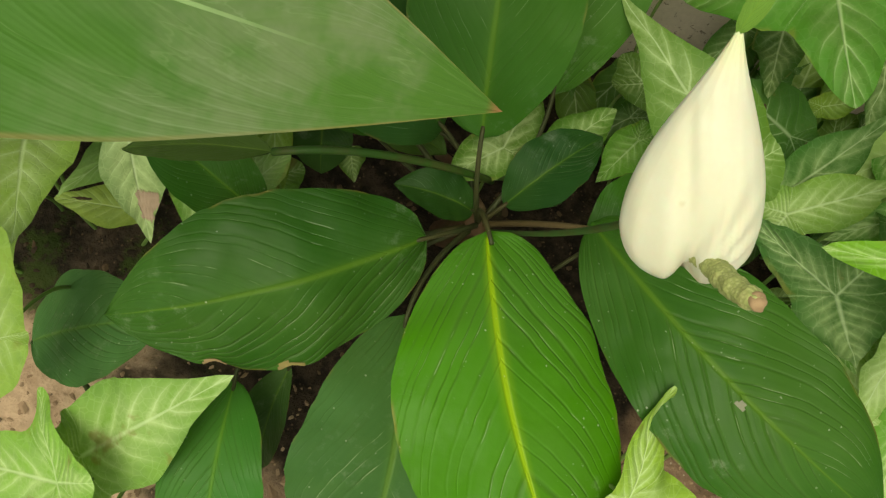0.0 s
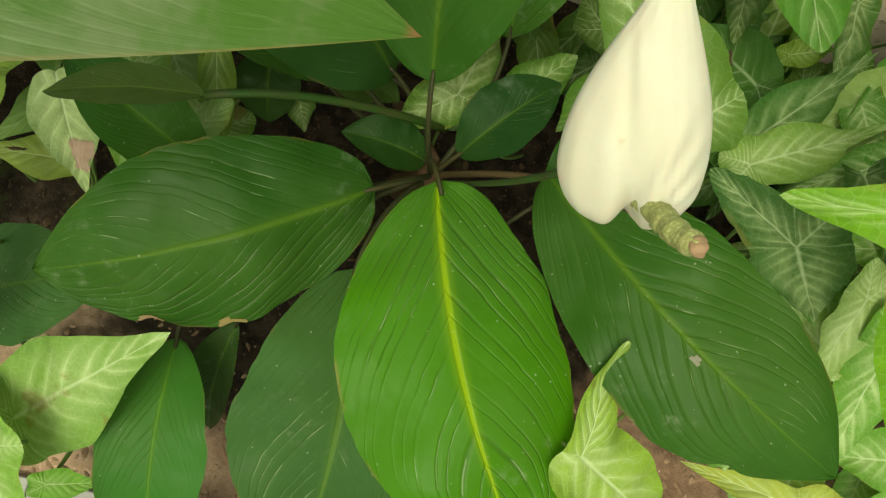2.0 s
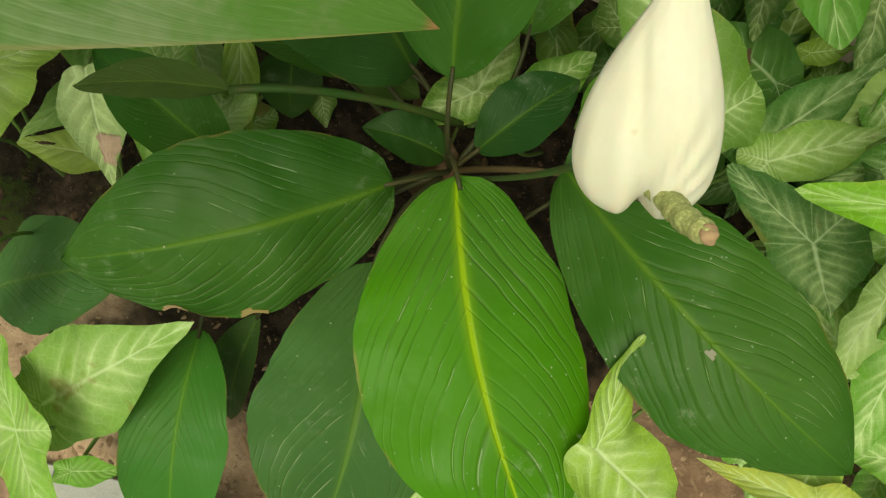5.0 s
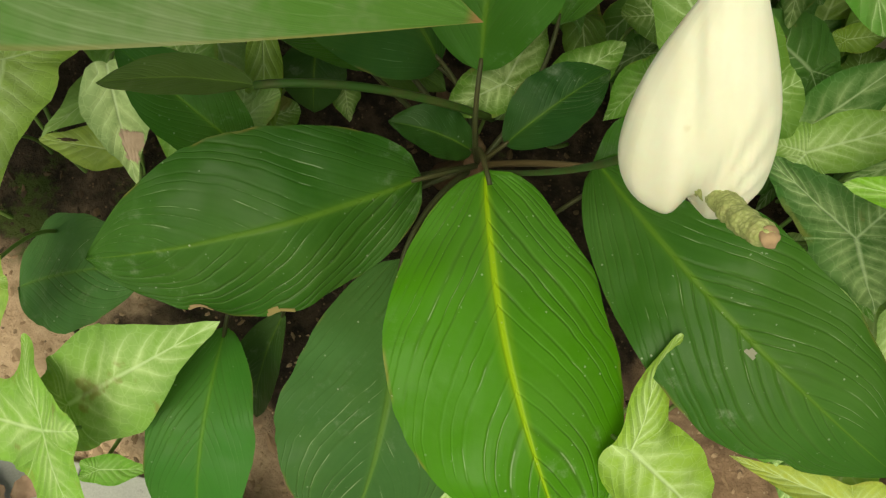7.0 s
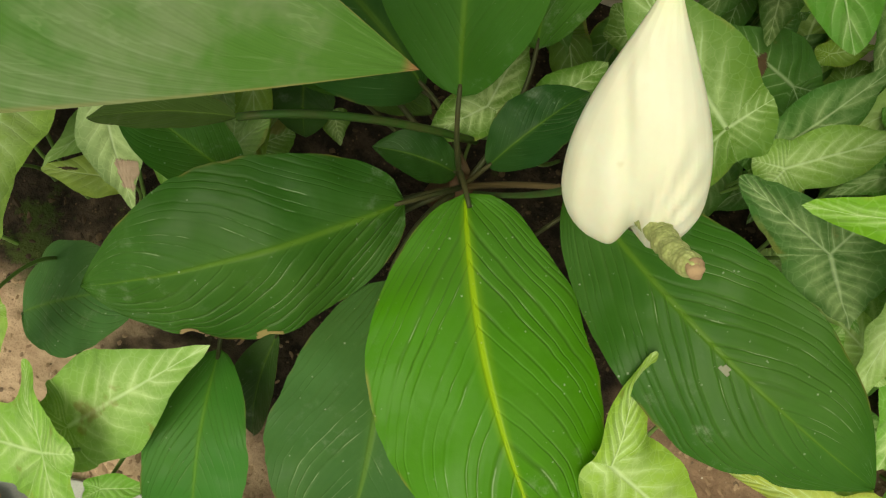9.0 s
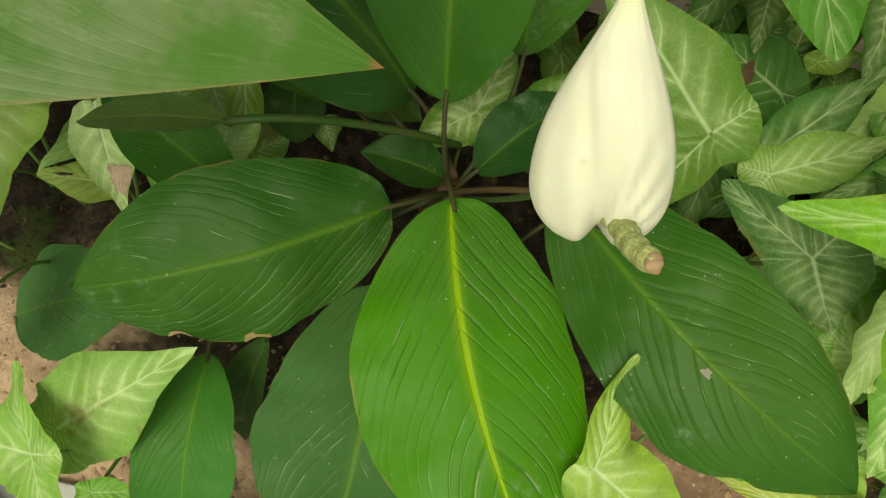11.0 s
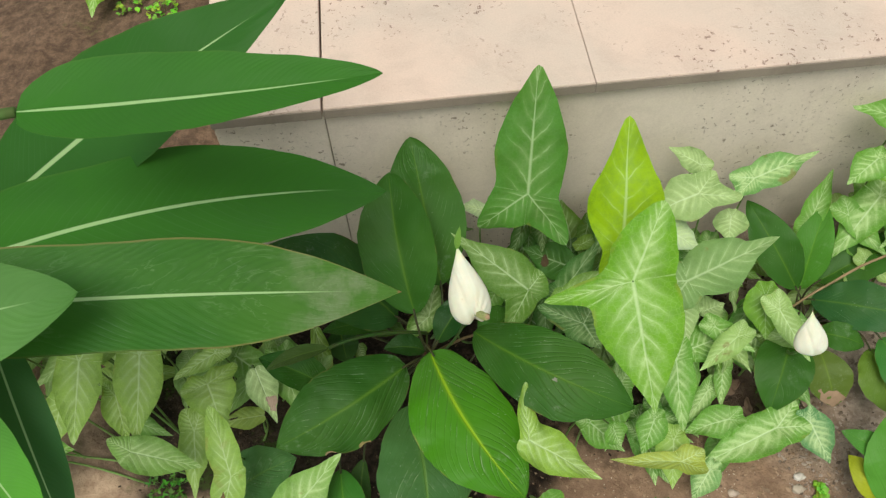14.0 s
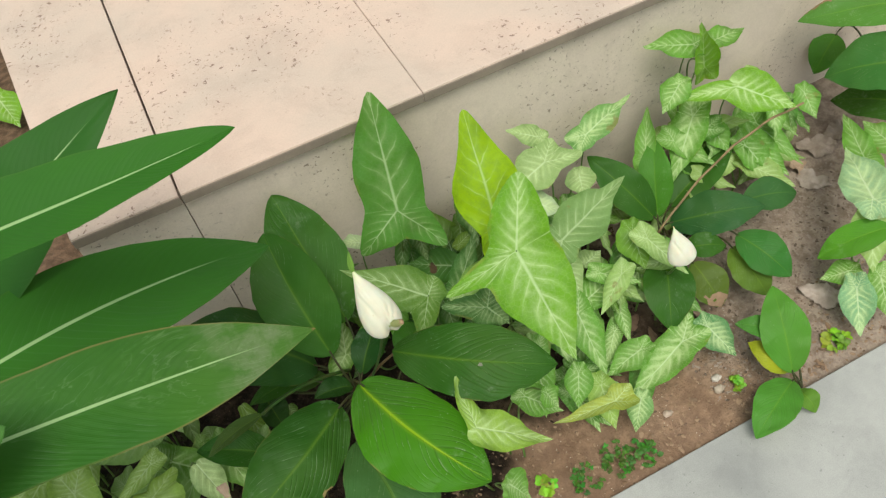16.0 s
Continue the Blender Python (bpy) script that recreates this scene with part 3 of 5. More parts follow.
def blade_mesh(p, t, width, arch, roll, fold, wave, shape, across_n, along_n, curl=0.0, sway=0.0, seed=0.0, bites=()):
    """A leaf blade as a curved sheet; uv runs across and along it."""
    across, along, up = side_frame(p, t, roll)
    length = (t - p).length
    bm = bmesh.new()
    uv = bm.loops.layers.uv.new("uv")
    rows = []
    for j in range(along_n + 1):
        s = j / along_n
        half = 0.5 * width * oval(s, *shape)
        row = []
        for i in range(across_n + 1):
            q = 2.0 * i / across_n - 1.0
            x = q * half * (1.0 + 0.06 * noise.noise((s * 6.0, seed + 3.0 * (q > 0), 0.5)) + 0.02 * noise.noise((s * 22.0, seed + 9.0 * (q > 0), 0.5)))
            for at, side, deep in bites:
                if q * side > 0:
                    x *= 1 - deep * math.exp(-((s - at) / 0.03) ** 2) * abs(q) ** 3
            z = arch * 4 * s * (1 - s) + fold * abs(x) - curl * q * q * half
            z += wave * width * noise.noise((s * 6.0 + seed, q * 1.2, seed)) * (0.3 + abs(q))
            z += 0.006 * width * math.sin((s - 0.25 * abs(q)) * 55.0 + seed + 3.0 * noise.noise((s * 4.0, q * 3.0, seed))) * abs(q) * (1 - abs(q)) * 2
            swing = sway * length * 4 * s * (1 - s)
            row.append((bm.verts.new(p + along * (s * length) + across * (x + swing) + up * z), q * 0.5 + 0.5, s))
        rows.append(row)
    for r, n in zip(rows, rows[1:]):
        for i in range(across_n):
            four = (r[i], r[i + 1], n[i + 1], n[i])
            face = bm.faces.new([v[0] for v in four])
            for loop, v in zip(face.loops, four):
                loop[uv].uv = (v[1], v[2])
    bmesh.ops.remove_doubles(bm, verts=bm.verts, dist=1e-5)
    return bm


def lily_leaf(plant, p, t, width, arch=0.02, roll=0, fold=0.12, tint=(0.03, 0.11, 0.018), wave=0.05, root=None, label="", curl=0.0, sway=0.0, shape=(0.46, 0.58, 0.8), bites=(), name="leaf"):
    p, t = Vector(p), Vector(t)
    seed = p.x * 31.0 + t.y * 17.0
    bm = blade_mesh(p, t, width, arch, roll, fold, wave, shape, 16, 60, curl, sway, seed, bites)
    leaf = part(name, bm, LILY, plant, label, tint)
    if root is not None:
        across, along, up = side_frame(p, t, roll)
        length = (t - p).length
        inside = p + along * 0.04 * length + up * (arch * 0.15 - 0.001)
        stalk("leaf_stalk", leaf, root, inside, along, 0.0028, 0.0018, (0.036, 0.044, 0.016))
    return leaf


def long_leaf(plant, p, t, width, arch=0.03, roll=0, fold=0.15, tint=(0.04, 0.15, 0.02), root=None, label="", sway=0.0, shape=(0.5, 0.55, 0.95), wave=0.02, curl=0.0):
    p, t = Vector(p), Vector(t)
    seed = p.x * 13.0 + t.z * 7.0
    leaf = part("leaf", blade_mesh(p, t, width, arch, roll, fold, wave, shape, 18, 64, curl, sway, seed), BLADE, plant, label, tint)
    if root is not None:
        stalk("leaf_stalk", leaf, root, p, (t - p).normalized(), 0.009, 0.006, (0.08, 0.18, 0.04))
    return leaf


def lobe_half(s, wide, blunt=0.88, base=0.80):
    """Half-width of a lobe at the share s of its length; base: its share of that width at the stalk."""
    s = min(1.0, max(0.0, s))
    return 0.5 * wide * (base + (1 - base) * math.sin(math.pi * min(1.0, s * 1.35))) * (1 - s ** (2.7 + 4.0 * (0.72 - blunt))) ** blunt


def lobed_mesh(p, t, width, arch, roll, fold, wave, lobes, seed, blunt=0.88, base=0.80):
    """An arrowhead leaf about its stalk's end p: a main blade to t and side lobes (degrees from the tip, length, width as shares of the length)."""
    across, along, up = side_frame(p, t, roll)
    length = (t - p).length
    blades = [(0.0, 1.0, width / length)] + [(radians(a), l, w) for a, l, w in lobes]
    count = 180
    reach = np.zeros((len(blades), count))
    turns = np.arange(count) * math.tau / count
    for i, (turn, long, wide) in enumerate(blades):
        share = np.linspace(1.0, 0.0, 90) ** 1.4
        half = np.array([lobe_half(q, wide, *((blunt, base) if i == 0 else (0.6, 0.80))) for q in share])
        angle = np.arctan2(half, share * long)
        far = np.hypot(half, share * long)
        off = np.abs((turns - turn + math.pi) % math.tau - math.pi)
        r = np.interp(off, angle, far)
        r = np.where(off > math.pi / 2, 0.5 * wide * (base if i == 0 else 0.80) * np.clip(1.0 - 0.45 * (off - math.pi / 2), 0.2, 1.0), r)
        reach[i] = r
    outline = (reach ** 7).sum(axis=0) ** (1 / 7)
    soft = outline.copy()
    for _ in range(9):
        soft = 0.25 * np.roll(soft, 1) + 0.5 * soft + 0.25 * np.roll(soft, -1)
    near_tip = np.zeros(count)
    for turn, long, wide in blades:
        off = np.abs((turns - turn + math.pi) % math.tau - math.pi)
        near_tip = np.maximum(near_tip, np.clip(1.4 - off / 0.16, 0, 1))
    outline = soft * (1 - near_tip) + outline * near_tip
    for turn, long, wide in blades[:1]:
        off = np.abs((turns - turn + math.pi) % math.tau - math.pi)
        outline *= 1 + 0.07 * np.exp(-(off / 0.055) ** 2)
    owner = reach.argmax(axis=0)
    keep = [k for k in range(count) if k % 2 == 0 or near_tip[k] > 0]
    rings = 9
    bm = bmesh.new()
    uv = bm.loops.layers.uv.new("uv")
    grid = []
    for n in keep:
        th, r = turns[n], outline[n]
        r *= 1.0 + 0.03 * noise.noise((th * 2.5, seed, 3.0)) + 0.022 * noise.noise((th * 11.0, seed, 5.0))
        turn, long, wide = blades[owner[n]]
        ray = []
        for k in range(rings + 1):
            q = r * (k / rings) ** 0.85
            x, y = -q * math.sin(th), q * math.cos(th)
            bx, by = q * math.sin(th - turn), q * math.cos(th - turn)
            half = max(0.2 * wide, lobe_half(by / long, wide, blunt))
            z = arch * 4 * y * (1 - y) + fold * abs(x) * length
            z += wave * length * noise.noise((x * 4.0, y * 4.0, seed)) * (0.2 + k / rings)
            co = p + across * (x * length) + along * (y * length) + up * z
            ray.append((co, 0.5 - 0.5 * max(-1.0, min(1.0, bx / half)), max(0.0, min(1.0, by / long))))
        grid.append(ray)
    centre = bm.verts.new(grid[0][0][0])
    verts = [[centre] + [bm.verts.new(c[0]) for c in ray[1:]] for ray in grid]
    n = len(grid)
    for a in range(n):
        b = (a + 1) % n
        for k in range(rings):
            cells = [(a, k), (a, k + 1), (b, k + 1), (b, k)] if k else [(a, 0), (a, 1), (b, 1)]
            face = bm.faces.new([verts[i][j] for i, j in cells])
            for loop, (i, j) in zip(face.loops, cells):
                loop[uv].uv = grid[i][j][1:]
    bmesh.ops.recalc_face_normals(bm, faces=bm.faces)
    return bm


def arrow_leaf(plant, p, t, width, pale=0.5, tint=(0.14, 0.32, 0.05), arch=0.0, roll=0, fold=0.11, wave=0.085, lobes=((156, 0.40, 0.40), (-156, 0.40, 0.40)), root=None, label="", blunt=0.88, base=0.80):
    p, t = Vector(p), Vector(t)
    seed = p.x * 23.0 + t.y * 11.0 + p.z * 5.0
    leaf = part("leaf", lobed_mesh(p, t, width, arch, roll, fold, wave, lobes, seed, blunt, base), ARROW, plant, label, (*tint, pale))
    if root is not None:
        across, along, up = side_frame(p, t, roll)
        foot = Vector(root)
        foot.x, foot.y = foot.x * 0.45 + p.x * 0.55 + 0.01 * math.sin(seed), foot.y * 0.45 + p.y * 0.55 + 0.01 * math.cos(seed * 3)
        stalk("leaf_stalk", leaf, foot, p - up * 0.0015, (up * 0.9 + along * 0.2).normalized(), 0.0024, 0.0015, (0.14, 0.24, 0.06))
    return leaf


def scatter_leaves(plant, count, low, high, root, pale, size, seed, tints, reach=(0.0, -1.0)):
    """Undergrowth of one vine: smaller leaves that hang over a patch between the corners low and high."""
    pick = random.Random(seed)
    for _ in range(count):
        p = Vector([pick.uniform(a, b) for a, b in zip(low, high)])
        turn = math.atan2(reach[1], reach[0]) + pick.gauss(0, 0.9)
        long = size * pick.uniform(0.75, 1.3)
        t = p + Vector((math.cos(turn) * long, math.sin(turn) * long, pick.uniform(-0.55, 0.2) * long))
        tint = pick.choice(tints)
        near = (p.x * 0.5 + root[0] * 0.5, p.y * 0.5 + root[1] * 0.5, root[2])
        arrow_leaf(plant, p, t, long * pick.uniform(0.5, 0.7), pick.uniform(*pale), tint, roll=25 * math.cos(turn) + pick.uniform(-20, 20), fold=pick.uniform(0.05, 0.3), wave=0.1, root=near)


def patch_on(label, centre, radii, tint, part_label, name="brown_patch"):
    """A dead patch on each leaf of that label: a thin crust over the spot at the shares (across, along) of its blade."""
    for leaf in [ob for ob in bpy.data.objects if ob.get("label") == label]:
        bm = bmesh.new()
        bm.from_mesh(leaf.data)
        bmesh.ops.subdivide_edges(bm, edges=bm.edges, cuts=2, use_grid_fill=True)
        uv = bm.loops.layers.uv[0]
        gone = []
        for f in bm.faces:
            u = sum(c[uv].uv.x for c in f.loops) / len(f.loops)
            v = sum(c[uv].uv.y for c in f.loops) / len(f.loops)
            rag = 1 + 0.7 * noise.noise(f.calc_center_median() * 90.0)
            if math.hypot((u - centre[0]) / radii[0], (v - centre[1]) / radii[1]) > rag:
                gone.append(f)
        bmesh.ops.delete(bm, geom=gone, context='FACES')
        left, pieces = set(bm.faces), []
        while left:
            edge, piece = [left.pop()], set()
            while edge:
                f = edge.pop()
                piece.add(f)
                for near in {g for e in f.edges for g in e.link_faces} & left:
                    left.discard(near)
                    edge.append(near)
            pieces.append(piece)
        best = max(pieces, key=len)
        bmesh.ops.delete(bm, geom=[f for f in bm.faces if f not in best], context='FACES')
        bm.normal_update()
        for v in bm.verts:
            v.co += v.normal * (0.0009 if v.normal.z > 0 else -0.0009)
        part(name, bm, DRY, leaf, part_label, tint)

# ---- plants ----
peace_lily = thing("peace_lily", (0.115, 0.40, 0.02), "large peace lily with broad dark glossy leaves growing from bare soil", "plant", "peace lilies")
ROOT_peace_lily = (0.14, 0.337, 0.235)
lily_leaf(peace_lily, (0.0979, 0.2940, 0.2962), (-0.1260, 0.1758, 0.2858), 0.1405, arch=0.0296, roll=-29.5, fold=-0.226, sway=-0.014, shape=(0.545, 0.418, 0.907), curl=0.006, tint=(0.018, 0.076, 0.006, 0.8), root=ROOT_peace_lily, wave=0.06, bites=((0.72, -1, 0.13), (0.68, -1, 0.06), (0.5, -1, 0.05)), label='very dark leaf with a browned notch in its edge')
lily_leaf(peace_lily, (0.1424, 0.3014, 0.3240), (0.2654, 0.0490, 0.2911), 0.1668, arch=0.0237, roll=-3.9, fold=-0.050, sway=0.073, shape=(0.505, 0.495, 0.732), curl=0.084, tint=(0.050, 0.190, 0.004, 0.2), root=ROOT_peace_lily, label='bright green leaf dotted with pale dust')
broad_leaf = lily_leaf(peace_lily, (0.2192, 0.3266, 0.3314), (0.4538, 0.1517, 0.3480), 0.1328, arch=0.0380, roll=18.6, fold=-0.028, sway=0.041, shape=(0.558, 0.512, 0.850), curl=0.057, tint=(0.020, 0.083, 0.006, 0.8), bites=((0.8, 1, 0.12),), label='broad dark leaf with a small grey ring spot')
stalk("leaf_stalk", broad_leaf, ROOT_peace_lily, (0.228, 0.320, 0.334), Vector((0.62, -0.10, 0.30)), 0.0030, 0.0024, (0.085, 0.060, 0.028))
lily_leaf(peace_lily, (0.0960, 0.2363, 0.2601), (0.1022, 0.0052, 0.1735), 0.1584, arch=0.0452, roll=-14.2, fold=0.027, sway=-0.011, shape=(0.483, 0.594, 0.892), curl=0.006, tint=(0.044, 0.116, 0.032, 0.8), root=ROOT_peace_lily)
lily_leaf(peace_lily, (-0.0319, 0.1592, 0.2007), (-0.0116, -0.0220, 0.1269), 0.0870, arch=0.0423, roll=1.6, fold=0.104, sway=0.007, shape=(0.441, 0.572, 0.835), curl=-0.001, tint=(0.035, 0.15, 0.02), root=ROOT_peace_lily)
side_leaf = lily_leaf(peace_lily, (-0.237, 0.157, 0.129), (-0.115, 0.203, 0.159), 0.107, arch=0.02, tint=(0.060, 0.155, 0.048, 0.8), fold=0.08)
stalk("leaf_stalk", side_leaf, (-0.194, 0.110, 0.010), (-0.237, 0.157, 0.129), Vector((-0.75, 0.2, 0.63)), 0.0032, 0.0024, (0.034, 0.050, 0.015))
lily_leaf(peace_lily, (0.1222, 0.3779, 0.3225), (0.1016, 0.5935, 0.4557), 0.1373, arch=0.0282, roll=-15.5, fold=0.194, sway=-0.002, shape=(0.470, 0.560, 0.664), curl=-0.018, tint=(0.03, 0.104, 0.01), root=ROOT_peace_lily)
lily_leaf(peace_lily, (0.1747, 0.4435, 0.3010), (0.1446, 0.6518, 0.4778), 0.1379, arch=0.0103, roll=1.5, fold=0.115, sway=-0.007, shape=(0.495, 0.575, 0.691), curl=0.001, tint=(0.03, 0.104, 0.01), root=ROOT_peace_lily)
lily_leaf(peace_lily, (0.090, 0.405, 0.263), (-0.147, 0.473, 0.420), 0.163, arch=0.05, tint=(0.018, 0.07, 0.016), root=ROOT_peace_lily, fold=0.1)
lily_leaf(peace_lily, (0.078, 0.415, 0.242), (-0.051, 0.397, 0.260), 0.050, arch=0.01, tint=(0.03, 0.104, 0.01), root=ROOT_peace_lily)
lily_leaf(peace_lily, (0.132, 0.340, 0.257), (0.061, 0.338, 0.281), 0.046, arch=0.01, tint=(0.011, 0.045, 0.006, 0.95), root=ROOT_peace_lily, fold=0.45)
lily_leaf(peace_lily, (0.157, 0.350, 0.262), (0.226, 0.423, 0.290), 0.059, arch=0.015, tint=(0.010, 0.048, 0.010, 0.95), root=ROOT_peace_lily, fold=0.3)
lily_leaf(peace_lily, (-0.042, 0.295, 0.235), (-0.159, 0.344, 0.285), 0.066, arch=0.03, tint=(0.014, 0.075, 0.007), root=ROOT_peace_lily, fold=0.42, roll=-10)
rolled_leaf = lily_leaf(peace_lily, (-0.024, 0.304, 0.370), (-0.130, 0.284, 0.355), 0.034, arch=0.008, tint=(0.055, 0.090, 0.020), fold=0.25, roll=10)
stalk("leaf_stalk", rolled_leaf, (0.142, 0.370, 0.262), (-0.024, 0.304, 0.370), Vector((-0.756, -0.202, -0.213)), 0.0034, 0.0030, (0.026, 0.070, 0.010))
lily_leaf(peace_lily, (0.235, 0.328, 0.270), (0.310, 0.403, 0.253), 0.075, tint=(0.03, 0.104, 0.01), root=(0.250, 0.360, 0.030))
# Curled low leaf; its dark tint also paints shade into this gap.
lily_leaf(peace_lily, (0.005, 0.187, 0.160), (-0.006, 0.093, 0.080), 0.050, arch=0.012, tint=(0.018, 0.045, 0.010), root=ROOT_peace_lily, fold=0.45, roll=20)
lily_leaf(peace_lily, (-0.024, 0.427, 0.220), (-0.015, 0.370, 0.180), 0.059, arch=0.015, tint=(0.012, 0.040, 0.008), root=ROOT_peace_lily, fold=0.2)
lily_leaf(peace_lily, (0.030, 0.427, 0.200), (0.099, 0.408, 0.210), 0.050, arch=0.01, tint=(0.05, 0.10, 0.02), root=ROOT_peace_lily, fold=0.3)
blade_plant = thing("broad_leaf_plant", (-0.80, 0.22, 0.0), "tall plant with long green banana-like blades with pale midribs", "plant")
long_leaf(blade_plant, (-0.6539, 0.1629, 0.8232), (0.1116, 0.2393, 0.6290), 0.1351, arch=0.0234, roll=25.1, fold=0.128, sway=-0.012, shape=(0.688, 0.360, 1.020), curl=-0.007, tint=(0.025, 0.108, 0.009, 0.2), root=(-0.82, 0.2, 0.02), label='long blade with a dusty tip and rusty margin')
long_leaf(blade_plant, (-0.6425, 0.1969, 0.7065), (0.1026, 0.4257, 0.6131), 0.1857, arch=0.0893, roll=1.8, fold=0.080, sway=0.001, shape=(0.680, 0.369, 0.844), curl=-0.020, tint=(0.033, 0.134, 0.013), root=(-0.82, 0.22, 0.02))
long_leaf(blade_plant, (-0.2627, 0.3129, 0.9445), (0.1216, 0.3105, 0.9524), 0.1082, arch=0.0040, roll=6.2, fold=0.256, sway=0.023, shape=(0.275, 0.445, 0.706), curl=-0.020, tint=(0.033, 0.134, 0.013), root=(-0.8, 0.24, 0.02))
long_leaf(blade_plant, (-0.500, 0.446, 0.600), (0.010, 0.538, 0.890), 0.178, arch=0.03, tint=(0.023, 0.098, 0.013), root=(-0.800, 0.260, 0.020), fold=0.15, shape=(0.45, 0.5, 0.9), roll=29)
long_leaf(blade_plant, (-0.692, 0.094, 0.780), (-0.222, 0.159, 0.828), 0.152, arch=0.04, tint=(0.08, 0.2, 0.04), roll=25, root=(-0.840, 0.180, 0.020), fold=0.1, label='pale blade with a small brown spot', shape=(0.6, 0.5, 0.7))
long_leaf(blade_plant, (-0.435, 0.268, 0.660), (-0.345, -0.023, 0.450), 0.074, arch=0.03, tint=(0.03, 0.11, 0.03), root=(-0.820, 0.160, 0.020), fold=0.1, roll=-11)
long_leaf(blade_plant, (-0.488, 0.187, 0.700), (-0.330, -0.033, 0.550), 0.084, arch=0.03, tint=(0.09, 0.3, 0.03), root=(-0.840, 0.140, 0.020), fold=0.1, roll=-6)
vine_tall = thing("arrowhead_vine", (0.47, 0.36, 0.02), "tall arrowhead vine with large lime leaves and white veins", "plant", "arrowhead vines")
arrow_leaf(vine_tall, (0.454, 0.284, 0.516), (0.471, 0.131, 0.396), 0.143, pale=0.45, tint=(0.145, 0.34, 0.016), root=(0.470, 0.370, 0.030), lobes=((150, 0.66, 0.5), (-86, 0.70, 0.20)), label='big lime leaf with white veins', roll=18)
arrow_leaf(vine_tall, (0.464, 0.369, 0.482), (0.481, 0.497, 0.625), 0.122, pale=0.02, tint=(0.27, 0.44, 0.004), root=(0.470, 0.370, 0.030), blunt=0.5, lobes=((165, 0.45, 0.3),), label='young yellow-green leaf', roll=-4, base=0.55)
vine_back = thing("arrowhead_vine", (0.33, 0.55, 0.03), "arrowhead vine with a tall green leaf leaning on the plinth", "plant", "arrowhead vines")
arrow_leaf(vine_back, (0.341, 0.533, 0.432), (0.365, 0.642, 0.609), 0.126, blunt=0.56, pale=0.12, tint=(0.065, 0.205, 0.024), root=(0.330, 0.520, 0.030), lobes=((128, 0.50, 0.40), (-138, 0.53, 0.34)), roll=0)
arrow_leaf(vine_back, (0.324, 0.390, 0.345), (0.207, 0.499, 0.377), 0.092, pale=0.3, tint=(0.09, 0.185, 0.022), root=(0.330, 0.520, 0.030), lobes=((100, 0.52, 0.3), (-90, 0.24, 0.4)), roll=-19, base=0.62)
arrow_leaf(vine_back, (0.401, 0.303, 0.363), (0.417, 0.255, 0.365), 0.085, pale=0.35, tint=(0.045, 0.125, 0.030), root=(0.330, 0.520, 0.030), lobes=((-140, 1.63, 1.0), (124, 1.2, 0.9)), roll=4)
arrow_leaf(vine_back, (0.389, 0.410, 0.285), (0.492, 0.521, 0.290), 0.056, pale=0.28, tint=(0.035, 0.125, 0.018), root=(0.330, 0.520, 0.030), roll=-4, lobes=((150, 0.2, 0.35), (-150, 0.2, 0.35)), base=0.5)
arrow_leaf(vine_back, (0.393, 0.392, 0.295), (0.507, 0.454, 0.300), 0.054, pale=0.6, tint=(0.19, 0.34, 0.06), root=(0.330, 0.520, 0.030), roll=6, lobes=((150, 0.2, 0.35), (-150, 0.2, 0.35)), base=0.6)
arrow_leaf(vine_back, (0.419, 0.505, 0.232), (0.342, 0.530, 0.263), 0.083, pale=0.0, tint=(0.035, 0.115, 0.014), root=(0.330, 0.520, 0.030), label='dark leaf with brown holes', roll=-22)
arrow_leaf(vine_back, (0.462, 0.604, 0.154), (0.434, 0.633, 0.264), 0.077, pale=0.3, tint=(0.12, 0.22, 0.03), root=(0.330, 0.520, 0.030), roll=-33)
arrow_leaf(vine_back, (0.272, 0.605, 0.300), (0.228, 0.607, 0.318), 0.050, pale=0.9, tint=(0.40, 0.50, 0.30), root=(0.330, 0.520, 0.030), roll=4)
vine_front = thing("arrowhead_vine", (0.3, 0.13, 0.0), "arrowhead vine with twisted lime leaves at the soil's edge", "plant", "arrowhead vines")
arrow_leaf(vine_front, (0.283, 0.130, 0.320), (0.393, 0.084, 0.241), 0.077, pale=0.55, tint=(0.26, 0.42, 0.05), root=(0.310, 0.140, 0.000), lobes=((122, 0.64, 0.25),), label='twisted lime leaf with one curled lobe', roll=9)
arrow_leaf(vine_front, (0.185, 0.073, 0.140), (0.156, 0.006, 0.120), 0.083, pale=0.5, tint=(0.165, 0.37, 0.018), root=(0.310, 0.140, 0.000), roll=-2)
arrow_leaf(vine_front, (0.313, 0.082, 0.129), (0.339, 0.059, 0.086), 0.084, pale=0.4, tint=(0.125, 0.31, 0.035), root=(0.310, 0.140, 0.000), roll=7)
arrow_leaf(vine_front, (0.444, 0.172, 0.214), (0.459, 0.155, 0.174), 0.050, pale=0.5, tint=(0.125, 0.31, 0.035), root=(0.310, 0.140, 0.000), roll=18)
arrow_leaf(vine_front, (0.416, 0.202, 0.172), (0.471, 0.162, 0.130), 0.068, pale=0.6, tint=(0.125, 0.31, 0.035), root=(0.310, 0.140, 0.000), roll=19)
vine_mid = thing("arrowhead_vine", (0.66, 0.4, 0.02), "low arrowhead vine with pale mottled leaves", "plant", "arrowhead vines")
arrow_leaf(vine_mid, (0.606, 0.382, 0.330), (0.779, 0.447, 0.330), 0.107, pale=0.3, tint=(0.17, 0.29, 0.09), blunt=0.7, root=(0.660, 0.420, 0.020), roll=11, base=0.5)
